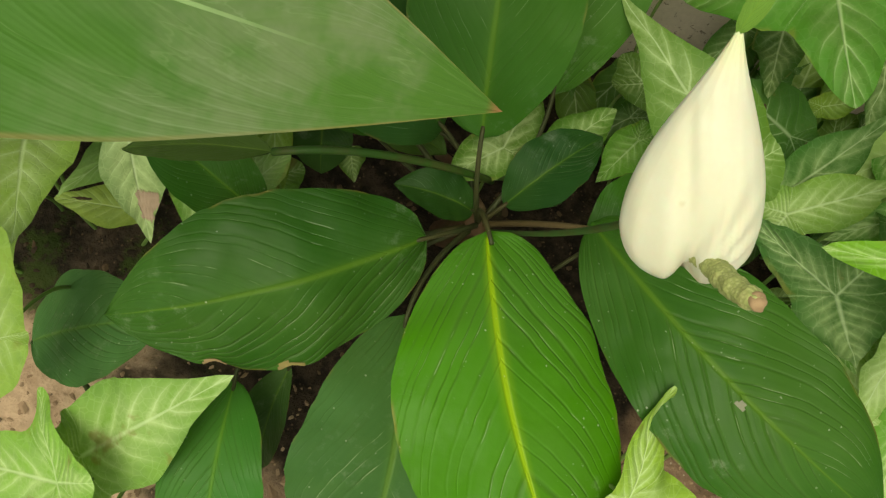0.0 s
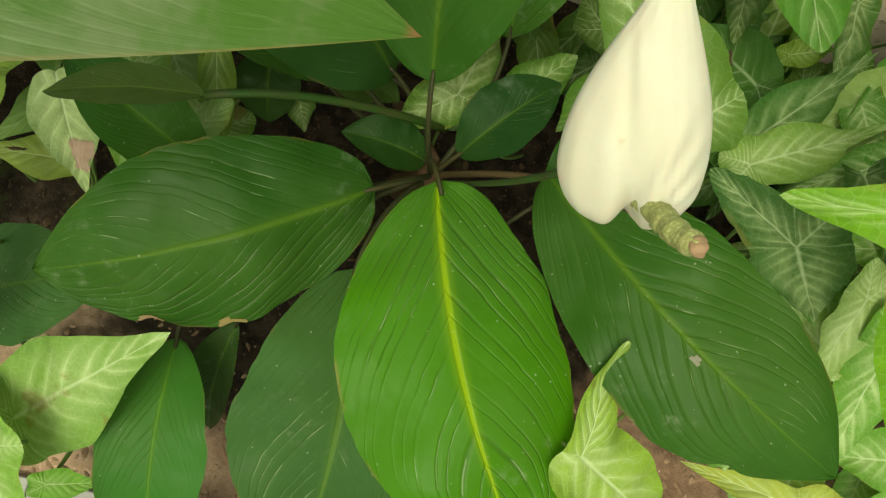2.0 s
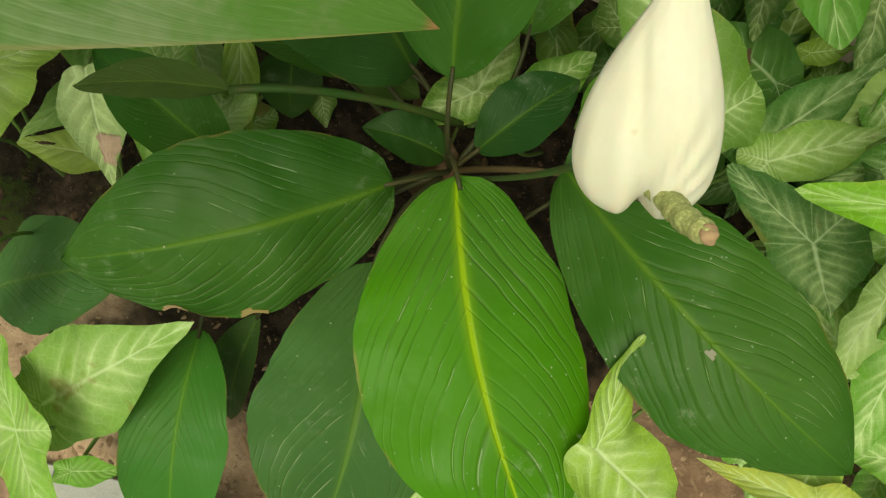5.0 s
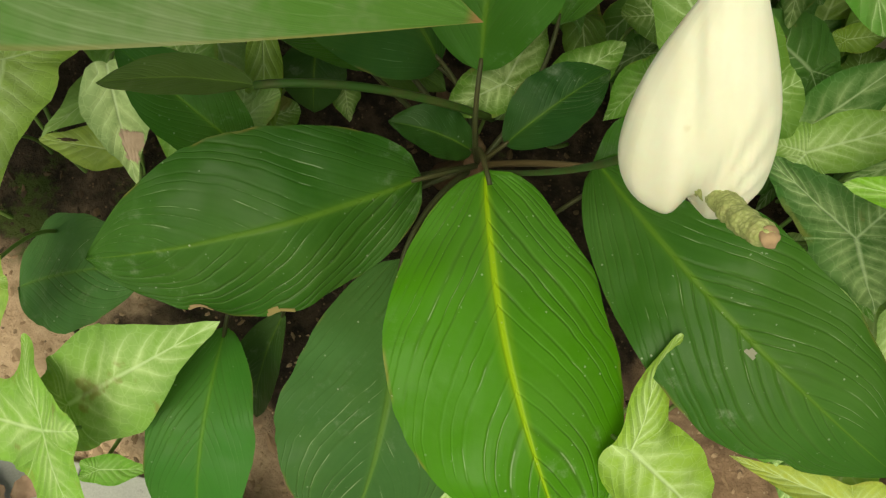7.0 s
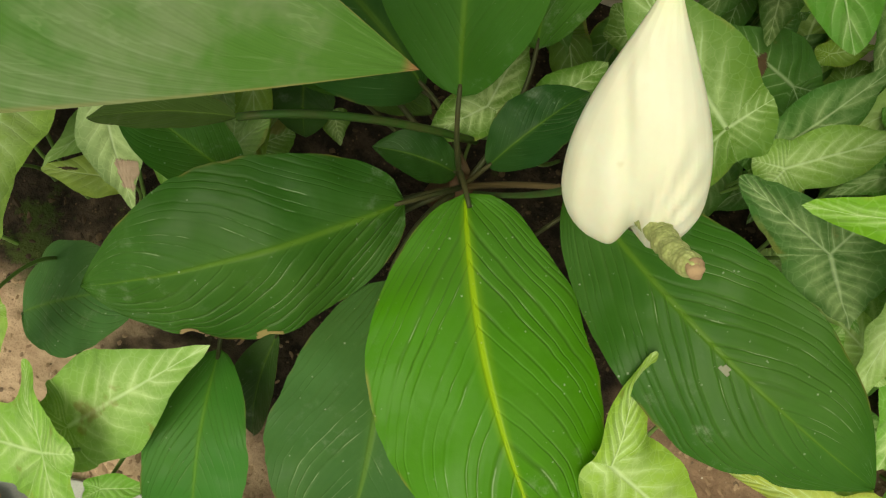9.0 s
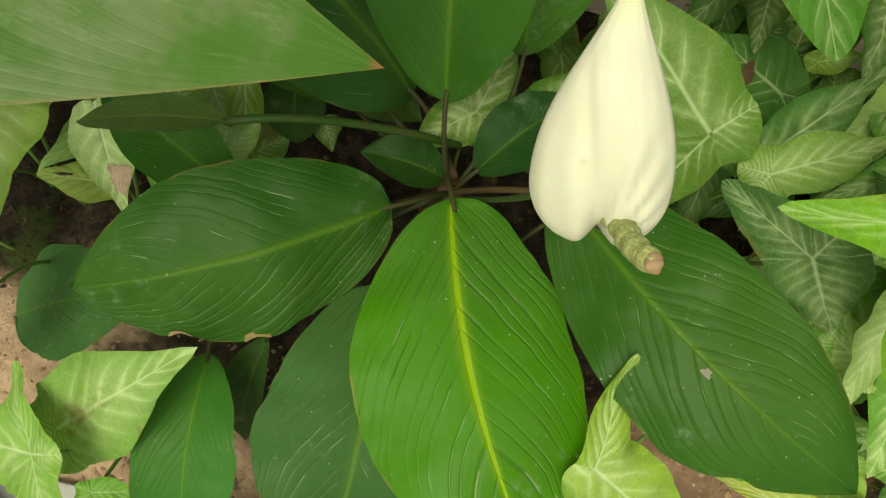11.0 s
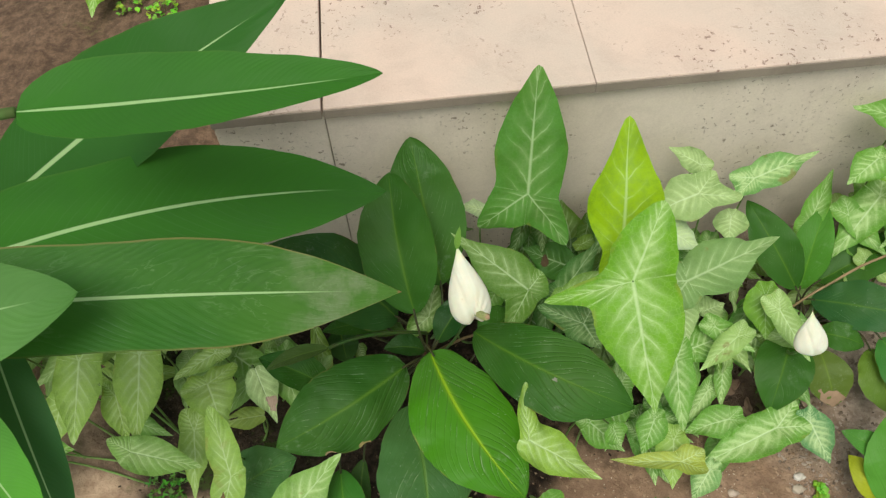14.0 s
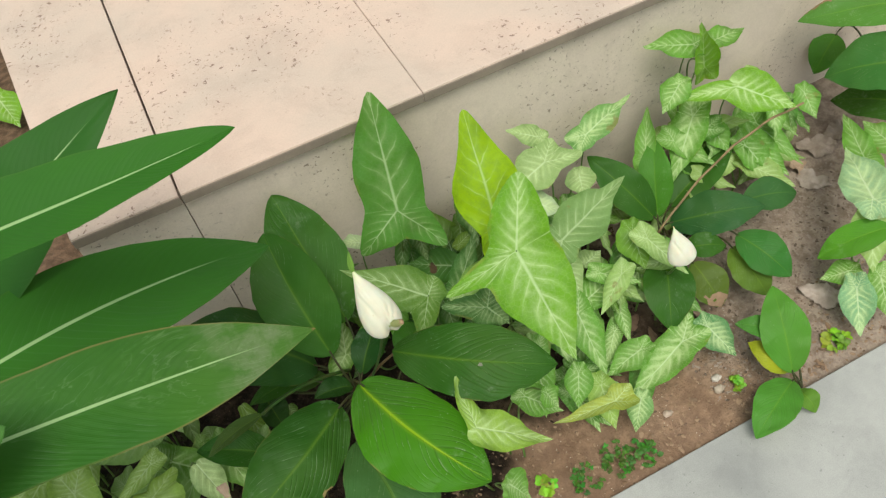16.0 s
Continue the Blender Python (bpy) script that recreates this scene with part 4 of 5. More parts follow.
arrow_leaf(vine_mid, (0.667, 0.549, 0.360), (0.582, 0.537, 0.330), 0.100, pale=0.6, tint=(0.3, 0.42, 0.16), root=(0.660, 0.420, 0.020), lobes=((149, 0.87, 0.5), (-149, 0.57, 0.6)), roll=-17)
arrow_leaf(vine_mid, (0.794, 0.589, 0.338), (0.907, 0.607, 0.375), 0.075, pale=0.8, tint=(0.15, 0.33, 0.09), root=(0.660, 0.420, 0.020), roll=14, base=0.6)
arrow_leaf(vine_mid, (0.682, 0.602, 0.379), (0.624, 0.622, 0.411), 0.053, pale=0.6, tint=(0.3, 0.42, 0.16), root=(0.660, 0.420, 0.020), roll=-28)
arrow_leaf(vine_mid, (0.749, 0.543, 0.280), (0.741, 0.508, 0.250), 0.074, pale=0.6, tint=(0.3, 0.42, 0.16), root=(0.660, 0.420, 0.020), roll=3)
arrow_leaf(vine_mid, (0.613, 0.518, 0.300), (0.668, 0.478, 0.280), 0.066, pale=0.95, tint=(0.5, 0.6, 0.4), root=(0.660, 0.420, 0.020), roll=19)
arrow_leaf(vine_mid, (0.637, 0.324, 0.180), (0.725, 0.349, 0.180), 0.078, pale=0.7, tint=(0.125, 0.31, 0.035), root=(0.660, 0.420, 0.020), roll=14)
arrow_leaf(vine_mid, (0.590, 0.291, 0.200), (0.593, 0.195, 0.120), 0.072, pale=0.6, tint=(0.125, 0.31, 0.035), root=(0.660, 0.420, 0.020), roll=6)
arrow_leaf(vine_mid, (0.606, 0.380, 0.270), (0.615, 0.320, 0.220), 0.069, pale=0.6, tint=(0.3, 0.42, 0.16), root=(0.660, 0.420, 0.020), roll=5)
arrow_leaf(vine_mid, (0.673, 0.389, 0.200), (0.712, 0.400, 0.200), 0.060, pale=0.6, tint=(0.3, 0.42, 0.16), root=(0.660, 0.420, 0.020), roll=3)
arrow_leaf(vine_mid, (0.787, 0.396, 0.220), (0.776, 0.330, 0.180), 0.090, pale=0.15, tint=(0.14, 0.3, 0.02), root=(0.660, 0.420, 0.020), roll=9)
vine_edge = thing("arrowhead_vine", (0.66, 0.2, 0.0), "low arrowhead vine with silvery mottled leaves on bare soil", "plant", "arrowhead vines")
arrow_leaf(vine_edge, (0.773, 0.181, 0.100), (0.623, 0.135, 0.085), 0.088, pale=0.9, tint=(0.125, 0.31, 0.035), root=(0.670, 0.210, 0.000), roll=0)
arrow_leaf(vine_edge, (0.838, 0.185, 0.100), (0.865, 0.119, 0.060), 0.077, pale=0.9, tint=(0.09, 0.24, 0.09), root=(0.670, 0.210, 0.000), roll=20)
arrow_leaf(vine_edge, (0.630, 0.120, 0.088), (0.590, 0.077, 0.070), 0.058, pale=0.9, tint=(0.16, 0.32, 0.1), root=(0.670, 0.210, 0.000), roll=1)
arrow_leaf(vine_edge, (0.580, 0.139, 0.096), (0.462, 0.158, 0.087), 0.037, pale=0.5, tint=(0.36, 0.42, 0.07), root=(0.670, 0.210, 0.000), fold=0.5, roll=-2)
arrow_leaf(vine_edge, (0.689, 0.208, 0.100), (0.610, 0.199, 0.082), 0.071, pale=0.5, tint=(0.125, 0.31, 0.035), root=(0.670, 0.210, 0.000), roll=-3)
arrow_leaf(vine_edge, (0.545, 0.215, 0.120), (0.515, 0.165, 0.092), 0.064, pale=0.5, tint=(0.125, 0.31, 0.035), root=(0.670, 0.210, 0.000), roll=-3)
arrow_leaf(vine_edge, (0.581, 0.184, 0.083), (0.563, 0.106, 0.059), 0.071, pale=0.4, tint=(0.29, 0.45, 0.085), root=(0.670, 0.210, 0.000), roll=15)
vine_far = thing("arrowhead_vine", (1.25, 0.52, 0.02), "arrowhead vine with white-veined leaves climbing by the plinth", "plant", "arrowhead vines")
arrow_leaf(vine_far, (1.059, 0.608, 0.439), (0.957, 0.628, 0.467), 0.070, pale=0.5, tint=(0.125, 0.31, 0.035), root=(1.200, 0.520, 0.020), roll=-29)
arrow_leaf(vine_far, (1.085, 0.589, 0.383), (1.055, 0.587, 0.502), 0.064, pale=0.2, tint=(0.165, 0.37, 0.018), root=(1.200, 0.520, 0.020), fold=0.5, label='half unrolled lime leaf', roll=-103)
arrow_leaf(vine_far, (1.122, 0.609, 0.424), (1.219, 0.631, 0.396), 0.060, pale=0.5, tint=(0.125, 0.31, 0.035), root=(1.200, 0.520, 0.020), roll=15)
arrow_leaf(vine_far, (1.105, 0.505, 0.380), (1.178, 0.415, 0.360), 0.101, pale=0.7, tint=(0.165, 0.37, 0.018), root=(1.200, 0.520, 0.020), lobes=((-146, 1.02, 0.35),), roll=31)
arrow_leaf(vine_far, (1.049, 0.555, 0.280), (0.960, 0.483, 0.200), 0.088, pale=0.7, tint=(0.125, 0.31, 0.035), root=(1.200, 0.520, 0.020), roll=7)
arrow_leaf(vine_far, (1.086, 0.526, 0.250), (1.095, 0.473, 0.220), 0.063, pale=0.4, tint=(0.125, 0.31, 0.035), root=(1.200, 0.520, 0.020), roll=24)
arrow_leaf(vine_far, (1.005, 0.568, 0.385), (0.939, 0.528, 0.373), 0.070, pale=0.6, tint=(0.125, 0.31, 0.035), root=(1.200, 0.520, 0.020), roll=-5)
arrow_leaf(vine_far, (0.921, 0.544, 0.240), (0.966, 0.610, 0.303), 0.050, pale=0.4, tint=(0.125, 0.31, 0.035), root=(1.200, 0.520, 0.020), roll=-10)
arrow_leaf(vine_far, (1.175, 0.484, 0.200), (1.209, 0.395, 0.150), 0.076, pale=0.5, tint=(0.125, 0.31, 0.035), root=(1.200, 0.520, 0.020), roll=20)
arrow_leaf(vine_far, (1.298, 0.489, 0.280), (1.292, 0.435, 0.250), 0.061, pale=0.3, tint=(0.125, 0.31, 0.035), root=(1.200, 0.520, 0.020), roll=18)
vine_left = thing("arrowhead_vine", (-0.14, 0.05, 0.0), "arrowhead vine with pale lobed leaves sprawling to the path", "plant", "arrowhead vines")
arrow_leaf(vine_left, (-0.132, 0.071, 0.207), (-0.025, 0.148, 0.289), 0.096, pale=0.5, tint=(0.19, 0.35, 0.07), root=(-0.140, 0.090, 0.000), roll=11, lobes=((150, 0.2, 0.5), (-150, 0.2, 0.5)), blunt=0.75, base=0.6)
arrow_leaf(vine_left, (-0.134, 0.049, 0.235), (-0.287, 0.042, 0.130), 0.072, pale=0.5, tint=(0.22, 0.42, 0.07), root=(-0.140, 0.090, 0.000), lobes=((137, 0.46, 0.28), (-63, 0.42, 0.2), (-171, 0.3, 0.3)), roll=-13)
arrow_leaf(vine_left, (-0.017, -0.015, 0.100), (-0.017, -0.065, 0.060), 0.080, pale=0.4, tint=(0.125, 0.31, 0.035), root=(-0.140, 0.090, 0.000), lobes=((-54, 0.76, 0.5), (90, 1.34, 0.45)), roll=1)
arrow_leaf(vine_left, (-0.139, 0.012, 0.060), (-0.093, 0.023, 0.060), 0.033, pale=0.2, tint=(0.125, 0.31, 0.035), root=(-0.140, 0.090, 0.000), roll=7)
arrow_leaf(vine_left, (-0.265, -0.059, 0.100), (-0.291, -0.138, 0.060), 0.073, pale=0.4, tint=(0.22, 0.42, 0.05), root=(-0.247, 0.009, 0.010), lobes=((51, 1.04, 0.5), (-90, 0.51, 0.4)), roll=-17)
vine_corner = thing("arrowhead_vine", (-0.25, 0.25, 0.0), "arrowhead vine with drooping yellowish leaves", "plant", "arrowhead vines")
arrow_leaf(vine_corner, (-0.388, 0.221, 0.225), (-0.279, 0.193, 0.198), 0.072, pale=0.5, tint=(0.2, 0.36, 0.08), root=(-0.250, 0.260, 0.000), roll=12, lobes=((165, 0.4, 0.35), (-120, 0.2, 0.3)))
arrow_leaf(vine_corner, (-0.201, 0.141, 0.272), (-0.229, 0.079, 0.215), 0.06, pale=0.3, tint=(0.24, 0.38, 0.07), root=(-0.250, 0.260, 0.000), label='drooping lobed leaf with brown slits', lobes=((-155, 1.45, 0.6), (138, 0.31, 0.3)), roll=-20)
arrow_leaf(vine_corner, (-0.259, 0.325, 0.245), (-0.213, 0.219, 0.287), 0.095, pale=0.5, tint=(0.29, 0.45, 0.085), root=(-0.250, 0.260, 0.000), lobes=((112, 0.53, 0.4), (-83, 0.37, 0.5)), roll=-12)
arrow_leaf(vine_corner, (-0.168, 0.330, 0.261), (-0.146, 0.265, 0.190), 0.062, pale=0.95, tint=(0.30, 0.42, 0.18), root=(-0.250, 0.260, 0.000), roll=-5, lobes=(), base=0.6, label='pale white-veined leaf with a pinkish brown patch')
arrow_leaf(vine_corner, (-0.187, 0.305, 0.128), (-0.265, 0.298, 0.128), 0.046, pale=0.15, tint=(0.30, 0.40, 0.08), root=(-0.250, 0.260, 0.000), roll=-7, lobes=(), base=0.6, blunt=0.6, label='oval yellowish leaf with a dark slit')
arrow_leaf(vine_corner, (-0.064, 0.408, 0.250), (-0.039, 0.297, 0.190), 0.032, pale=0.3, tint=(0.20, 0.33, 0.05), root=(-0.250, 0.260, 0.000), roll=0, lobes=(), base=0.6, blunt=0.6)
arrow_leaf(vine_corner, (0.008, 0.396, 0.190), (0.016, 0.379, 0.160), 0.030, pale=0.5, tint=(0.08, 0.17, 0.03), root=(-0.250, 0.260, 0.000), roll=-11, lobes=())
arrow_leaf(vine_corner, (-0.364, 0.365, 0.300), (-0.389, 0.253, 0.204), 0.092, pale=0.4, tint=(0.29, 0.45, 0.085), root=(-0.250, 0.260, 0.000), roll=-12)
arrow_leaf(vine_corner, (-0.469, 0.366, 0.300), (-0.503, 0.262, 0.200), 0.086, pale=0.4, tint=(0.29, 0.45, 0.085), root=(-0.250, 0.260, 0.000), roll=-28)
arrow_leaf(vine_corner, (-0.439, 0.341, 0.200), (-0.433, 0.281, 0.140), 0.065, pale=0.4, tint=(0.29, 0.45, 0.085), root=(-0.250, 0.260, 0.000), roll=-20)
arrow_leaf(vine_corner, (-0.539, 0.338, 0.200), (-0.570, 0.287, 0.140), 0.070, pale=0.4, tint=(0.29, 0.45, 0.085), root=(-0.250, 0.260, 0.000), roll=-30)
arrow_leaf(vine_corner, (-0.621, 0.253, 0.100), (-0.622, 0.210, 0.060), 0.056, pale=0.4, tint=(0.165, 0.37, 0.018), root=(-0.250, 0.260, 0.000), roll=-17)
arrow_leaf(vine_corner, (-0.617, 0.351, 0.200), (-0.615, 0.332, 0.140), 0.054, pale=0.4, tint=(0.29, 0.45, 0.085), root=(-0.250, 0.260, 0.000), roll=-27)
arrow_leaf(vine_corner, (-0.611, 0.286, 0.140), (-0.542, 0.281, 0.120), 0.064, pale=0.4, tint=(0.125, 0.31, 0.035), root=(-0.250, 0.260, 0.000), roll=16)
small_lily = thing("peace_lily", (0.93, 0.40, 0.02), "smaller peace lily with dark leaves and one white flower", "plant", "peace lilies")
ROOT_small_lily = (0.93, 0.42, 0.02)
lily_leaf(small_lily, (0.887, 0.442, 0.150), (0.803, 0.594, 0.260), 0.088, tint=(0.03, 0.104, 0.01), root=ROOT_small_lily, roll=-28)
lily_leaf(small_lily, (0.893, 0.441, 0.150), (0.954, 0.562, 0.261), 0.076, tint=(0.07, 0.22, 0.02), root=ROOT_small_lily, roll=-15)
lily_leaf(small_lily, (0.940, 0.459, 0.140), (1.130, 0.503, 0.200), 0.089, tint=(0.03, 0.104, 0.01), root=ROOT_small_lily, roll=7)
lily_leaf(small_lily, (0.912, 0.421, 0.140), (1.073, 0.322, 0.200), 0.097, tint=(0.02, 0.085, 0.025), root=ROOT_small_lily, roll=26)
lily_leaf(small_lily, (1.068, 0.378, 0.160), (1.182, 0.337, 0.160), 0.080, tint=(0.02, 0.085, 0.025), root=ROOT_small_lily, roll=17)
lily_leaf(small_lily, (0.842, 0.347, 0.160), (0.769, 0.212, 0.100), 0.106, tint=(0.03, 0.104, 0.01), root=ROOT_small_lily, roll=5)
lily_leaf(small_lily, (0.888, 0.310, 0.140), (0.904, 0.217, 0.080), 0.084, tint=(0.09, 0.13, 0.02), root=ROOT_small_lily, label='yellowing leaf with a dry brown tip', roll=19)
lily_leaf(small_lily, (0.989, 0.306, 0.130), (1.003, 0.191, 0.080), 0.085, tint=(0.1, 0.17, 0.02), root=ROOT_small_lily, label='yellow-edged leaf', roll=18)
lily_leaf(small_lily, (1.000, 0.312, 0.160), (1.051, 0.188, 0.120), 0.089, tint=(0.035, 0.15, 0.025), root=ROOT_small_lily, roll=21)
lily_leaf(small_lily, (0.893, 0.348, 0.140), (0.976, 0.309, 0.140), 0.057, tint=(0.03, 0.104, 0.01), root=ROOT_small_lily, roll=19)
seedling = thing("seedling", (0.93, 0.04, 0.0), "young light green plant at the path edge with one yellow leaf", "plant")
ROOT_seedling = (0.957, 0.007, 0.000)
lily_leaf(seedling, (0.940, 0.032, 0.050), (0.989, 0.181, 0.140), 0.096, tint=(0.09, 0.27, 0.03), root=ROOT_seedling, roll=-13)
lily_leaf(seedling, (0.960, 0.113, 0.070), (0.889, 0.162, 0.100), 0.049, tint=(0.07, 0.24, 0.03), root=ROOT_seedling, roll=-16)
lily_leaf(seedling, (0.945, 0.042, 0.040), (0.899, 0.125, 0.070), 0.059, tint=(0.35, 0.38, 0.02), root=ROOT_seedling, label='yellow leaf', roll=-20)
lily_leaf(seedling, (0.936, 0.023, 0.040), (0.795, -0.037, 0.030), 0.086, tint=(0.08, 0.26, 0.03), root=ROOT_seedling, roll=2)
lily_leaf(seedling, (0.938, 0.007, 0.020), (0.942, -0.047, 0.010), 0.046, tint=(0.13, 0.27, 0.03), root=ROOT_seedling, roll=9)
arrow_leaf(vine_back, (0.146, 0.404, 0.262), (0.169, 0.495, 0.250), 0.050, pale=0.8, tint=(0.10, 0.21, 0.03), root=(0.170, 0.420, 0.020), fold=0.3, roll=6, lobes=((152, 0.66, 0.5), (-100, 0.2, 0.3)), base=0.7)
arrow_leaf(vine_back, (0.195, 0.421, 0.245), (0.243, 0.482, 0.235), 0.048, pale=0.4, tint=(0.085, 0.21, 0.022), root=(0.330, 0.520, 0.030), roll=-9, blunt=0.55, base=0.7)
arrow_leaf(vine_back, (0.281, 0.477, 0.199), (0.248, 0.425, 0.200), 0.048, pale=0.3, tint=(0.125, 0.31, 0.035), root=(0.330, 0.520, 0.030), roll=-5)
arrow_leaf(vine_back, (0.427, 0.619, 0.199), (0.380, 0.649, 0.200), 0.059, pale=0.1, tint=(0.03, 0.09, 0.012), root=(0.330, 0.520, 0.030), roll=-16)
arrow_leaf(vine_back, (0.469, 0.570, 0.198), (0.511, 0.587, 0.200), 0.032, pale=0.2, tint=(0.16, 0.27, 0.03), root=(0.330, 0.520, 0.030), roll=19)
# Dark tints put the deep shade between these leaves into their colour.
scatter_leaves(vine_back, 26, (0.20, 0.44, 0.06), (0.56, 0.62, 0.26), (0.35, 0.53, 0.02), (0.05, 0.35), 0.085, 3, ((0.035, 0.11, 0.015), (0.024, 0.085, 0.010), (0.07, 0.14, 0.02)))
scatter_leaves(vine_back, 22, (0.16, 0.55, 0.05), (0.62, 0.65, 0.22), (0.37, 0.60, 0.02), (0.0, 0.3), 0.09, 29, ((0.030, 0.10, 0.015), (0.022, 0.08, 0.010), (0.05, 0.13, 0.02)))
scatter_leaves(vine_mid, 34, (0.42, 0.26, 0.04), (0.85, 0.60, 0.24), (0.66, 0.42, 0.02), (0.3, 0.9), 0.085, 5, ((0.15, 0.34, 0.05), (0.08, 0.24, 0.03), (0.30, 0.45, 0.13)))
scatter_leaves(vine_far, 30, (0.86, 0.44, 0.04), (1.38, 0.62, 0.26), (1.15, 0.54, 0.02), (0.3, 0.8), 0.08, 7, ((0.15, 0.34, 0.05), (0.08, 0.24, 0.03), (0.28, 0.42, 0.11)))
scatter_leaves(vine_corner, 40, (-0.75, 0.28, 0.06), (-0.06, 0.58, 0.26), (-0.35, 0.40, 0.0), (0.2, 0.6), 0.10, 11, ((0.14, 0.30, 0.05), (0.24, 0.40, 0.11), (0.26, 0.40, 0.08)))
scatter_leaves(vine_edge, 10, (0.50, 0.18, 0.03), (0.74, 0.28, 0.09), (0.62, 0.22, 0.0), (0.4, 0.8), 0.075, 13, ((0.10, 0.26, 0.04), (0.12, 0.3, 0.06)))
scatter_leaves(vine_mid, 24, (0.56, 0.30, 0.05), (0.88, 0.60, 0.20), (0.70, 0.44, 0.02), (0.4, 0.95), 0.07, 17, ((0.12, 0.28, 0.05), (0.24, 0.38, 0.10), (0.15, 0.32, 0.03)))
scatter_leaves(vine_far, 14, (0.98, 0.48, 0.05), (1.36, 0.62, 0.22), (1.15, 0.54, 0.02), (0.4, 0.9), 0.07, 19, ((0.12, 0.28, 0.05), (0.22, 0.36, 0.09)))
scatter_leaves(vine_mid, 12, (0.60, 0.26, 0.04), (0.84, 0.40, 0.13), (0.70, 0.36, 0.02), (0.5, 0.95), 0.07, 23, ((0.14, 0.30, 0.05), (0.24, 0.38, 0.10), (0.10, 0.26, 0.04)))
vine_end = thing("arrowhead_vine", (1.42, 0.3, 0.0), "arrowhead vine with whitish leaves at the far end of the bed", "plant", "arrowhead vines")
arrow_leaf(vine_end, (1.254, 0.216, 0.220), (1.321, 0.350, 0.200), 0.111, pale=1.0, tint=(0.3, 0.48, 0.26), root=(1.450, 0.300, 0.000), roll=-16)
arrow_leaf(vine_end, (1.233, 0.186, 0.200), (1.187, 0.112, 0.140), 0.095, pale=0.6, tint=(0.3, 0.45, 0.12), root=(1.450, 0.300, 0.000), roll=9)
arrow_leaf(vine_end, (1.177, 0.146, 0.100), (1.126, 0.167, 0.080), 0.063, pale=0.8, tint=(0.125, 0.31, 0.035), root=(1.450, 0.300, 0.000), roll=-11)
arrow_leaf(vine_end, (1.155, 0.105, 0.100), (1.118, 0.036, 0.050), 0.079, pale=1.0, tint=(0.2, 0.4, 0.2), root=(1.450, 0.300, 0.000), roll=16)
arrow_leaf(vine_end, (1.202, 0.096, 0.120), (1.190, 0.034, 0.060), 0.077, pale=0.6, tint=(0.125, 0.31, 0.035), root=(1.450, 0.300, 0.000), roll=24)
arrow_leaf(vine_end, (1.339, 0.319, 0.200), (1.393, 0.436, 0.200), 0.066, pale=0.3, tint=(0.125, 0.31, 0.035), root=(1.450, 0.300, 0.000), roll=-22)
arrow_leaf(vine_end, (1.416, 0.317, 0.200), (1.416, 0.399, 0.200), 0.082, pale=0.3, tint=(0.125, 0.31, 0.035), root=(1.450, 0.300, 0.000), roll=-22)
arrow_leaf(vine_end, (1.216, 0.521, 0.200), (1.258, 0.411, 0.150), 0.059, pale=0.3, tint=(0.125, 0.31, 0.035), root=(1.200, 0.500, 0.020), roll=26)
arrow_leaf(vine_end, (1.151, 0.479, 0.200), (1.188, 0.405, 0.140), 0.080, pale=0.5, tint=(0.125, 0.31, 0.035), root=(1.200, 0.500, 0.020), roll=21)
end_lily = thing("peace_lily", (1.62, 0.45, 0.0), "peace lily with large dark leaves at the bed's end", "plant", "peace lilies")
ROOT_end_lily = (1.62, 0.45, 0.02)
lily_leaf(end_lily, (1.540, 0.375, 0.330), (1.374, 0.508, 0.270), 0.155, tint=(0.04, 0.15, 0.03), root=ROOT_end_lily, arch=0.03, roll=-16)
lily_leaf(end_lily, (1.557, 0.337, 0.220), (1.441, 0.516, 0.160), 0.118, tint=(0.03, 0.104, 0.01), root=ROOT_end_lily, roll=-18)
lily_leaf(end_lily, (1.250, 0.149, 0.200), (1.119, 0.192, 0.130), 0.073, tint=(0.09, 0.27, 0.02), root=ROOT_end_lily, roll=-7)
lily_leaf(end_lily, (1.659, 0.462, 0.400), (1.364, 0.614, 0.360), 0.112, tint=(0.08, 0.22, 0.03), root=ROOT_end_lily, label='large leaf with a torn brown edge', roll=-22)
lily_leaf(end_lily, (1.577, 0.660, 0.200), (1.494, 0.623, 0.140), 0.084, tint=(0.06, 0.2, 0.02), root=ROOT_end_lily, roll=-6)
vine_behind = thing("arrowhead_vine", (-0.45, 0.95, 0.0), "arrowhead vine with pale leaves beyond the plinth's end", "plant", "arrowhead vines")
arrow_leaf(vine_behind, (-0.697, 1.753, 0.120), (-0.714, 1.600, 0.080), 0.105, pale=0.5, tint=(0.165, 0.37, 0.018), root=(-0.716, 1.830, 0.000), lobes=((75, 0.84, 0.4), (-117, 1.11, 0.5)), roll=-7)
arrow_leaf(vine_behind, (-0.633, 1.845, 0.120), (-0.698, 2.056, 0.100), 0.149, pale=0.5, tint=(0.165, 0.37, 0.018), root=(-0.716, 1.830, 0.000), roll=-3)
arrow_leaf(vine_behind, (-0.503, 1.910, 0.100), (-0.467, 1.779, 0.060), 0.129, pale=0.5, tint=(0.165, 0.37, 0.018), root=(-0.716, 1.830, 0.000), roll=4)
arrow_leaf(vine_behind, (-0.415, 1.799, 0.100), (-0.391, 1.707, 0.060), 0.106, pale=0.5, tint=(0.165, 0.37, 0.018), root=(-0.716, 1.830, 0.000), roll=2)
arrow_leaf(vine_behind, (-0.778, 2.009, 0.100), (-0.914, 1.957, 0.060), 0.152, pale=0.5, tint=(0.165, 0.37, 0.018), root=(-0.716, 1.830, 0.000), roll=-26)

# ---- flowers ----


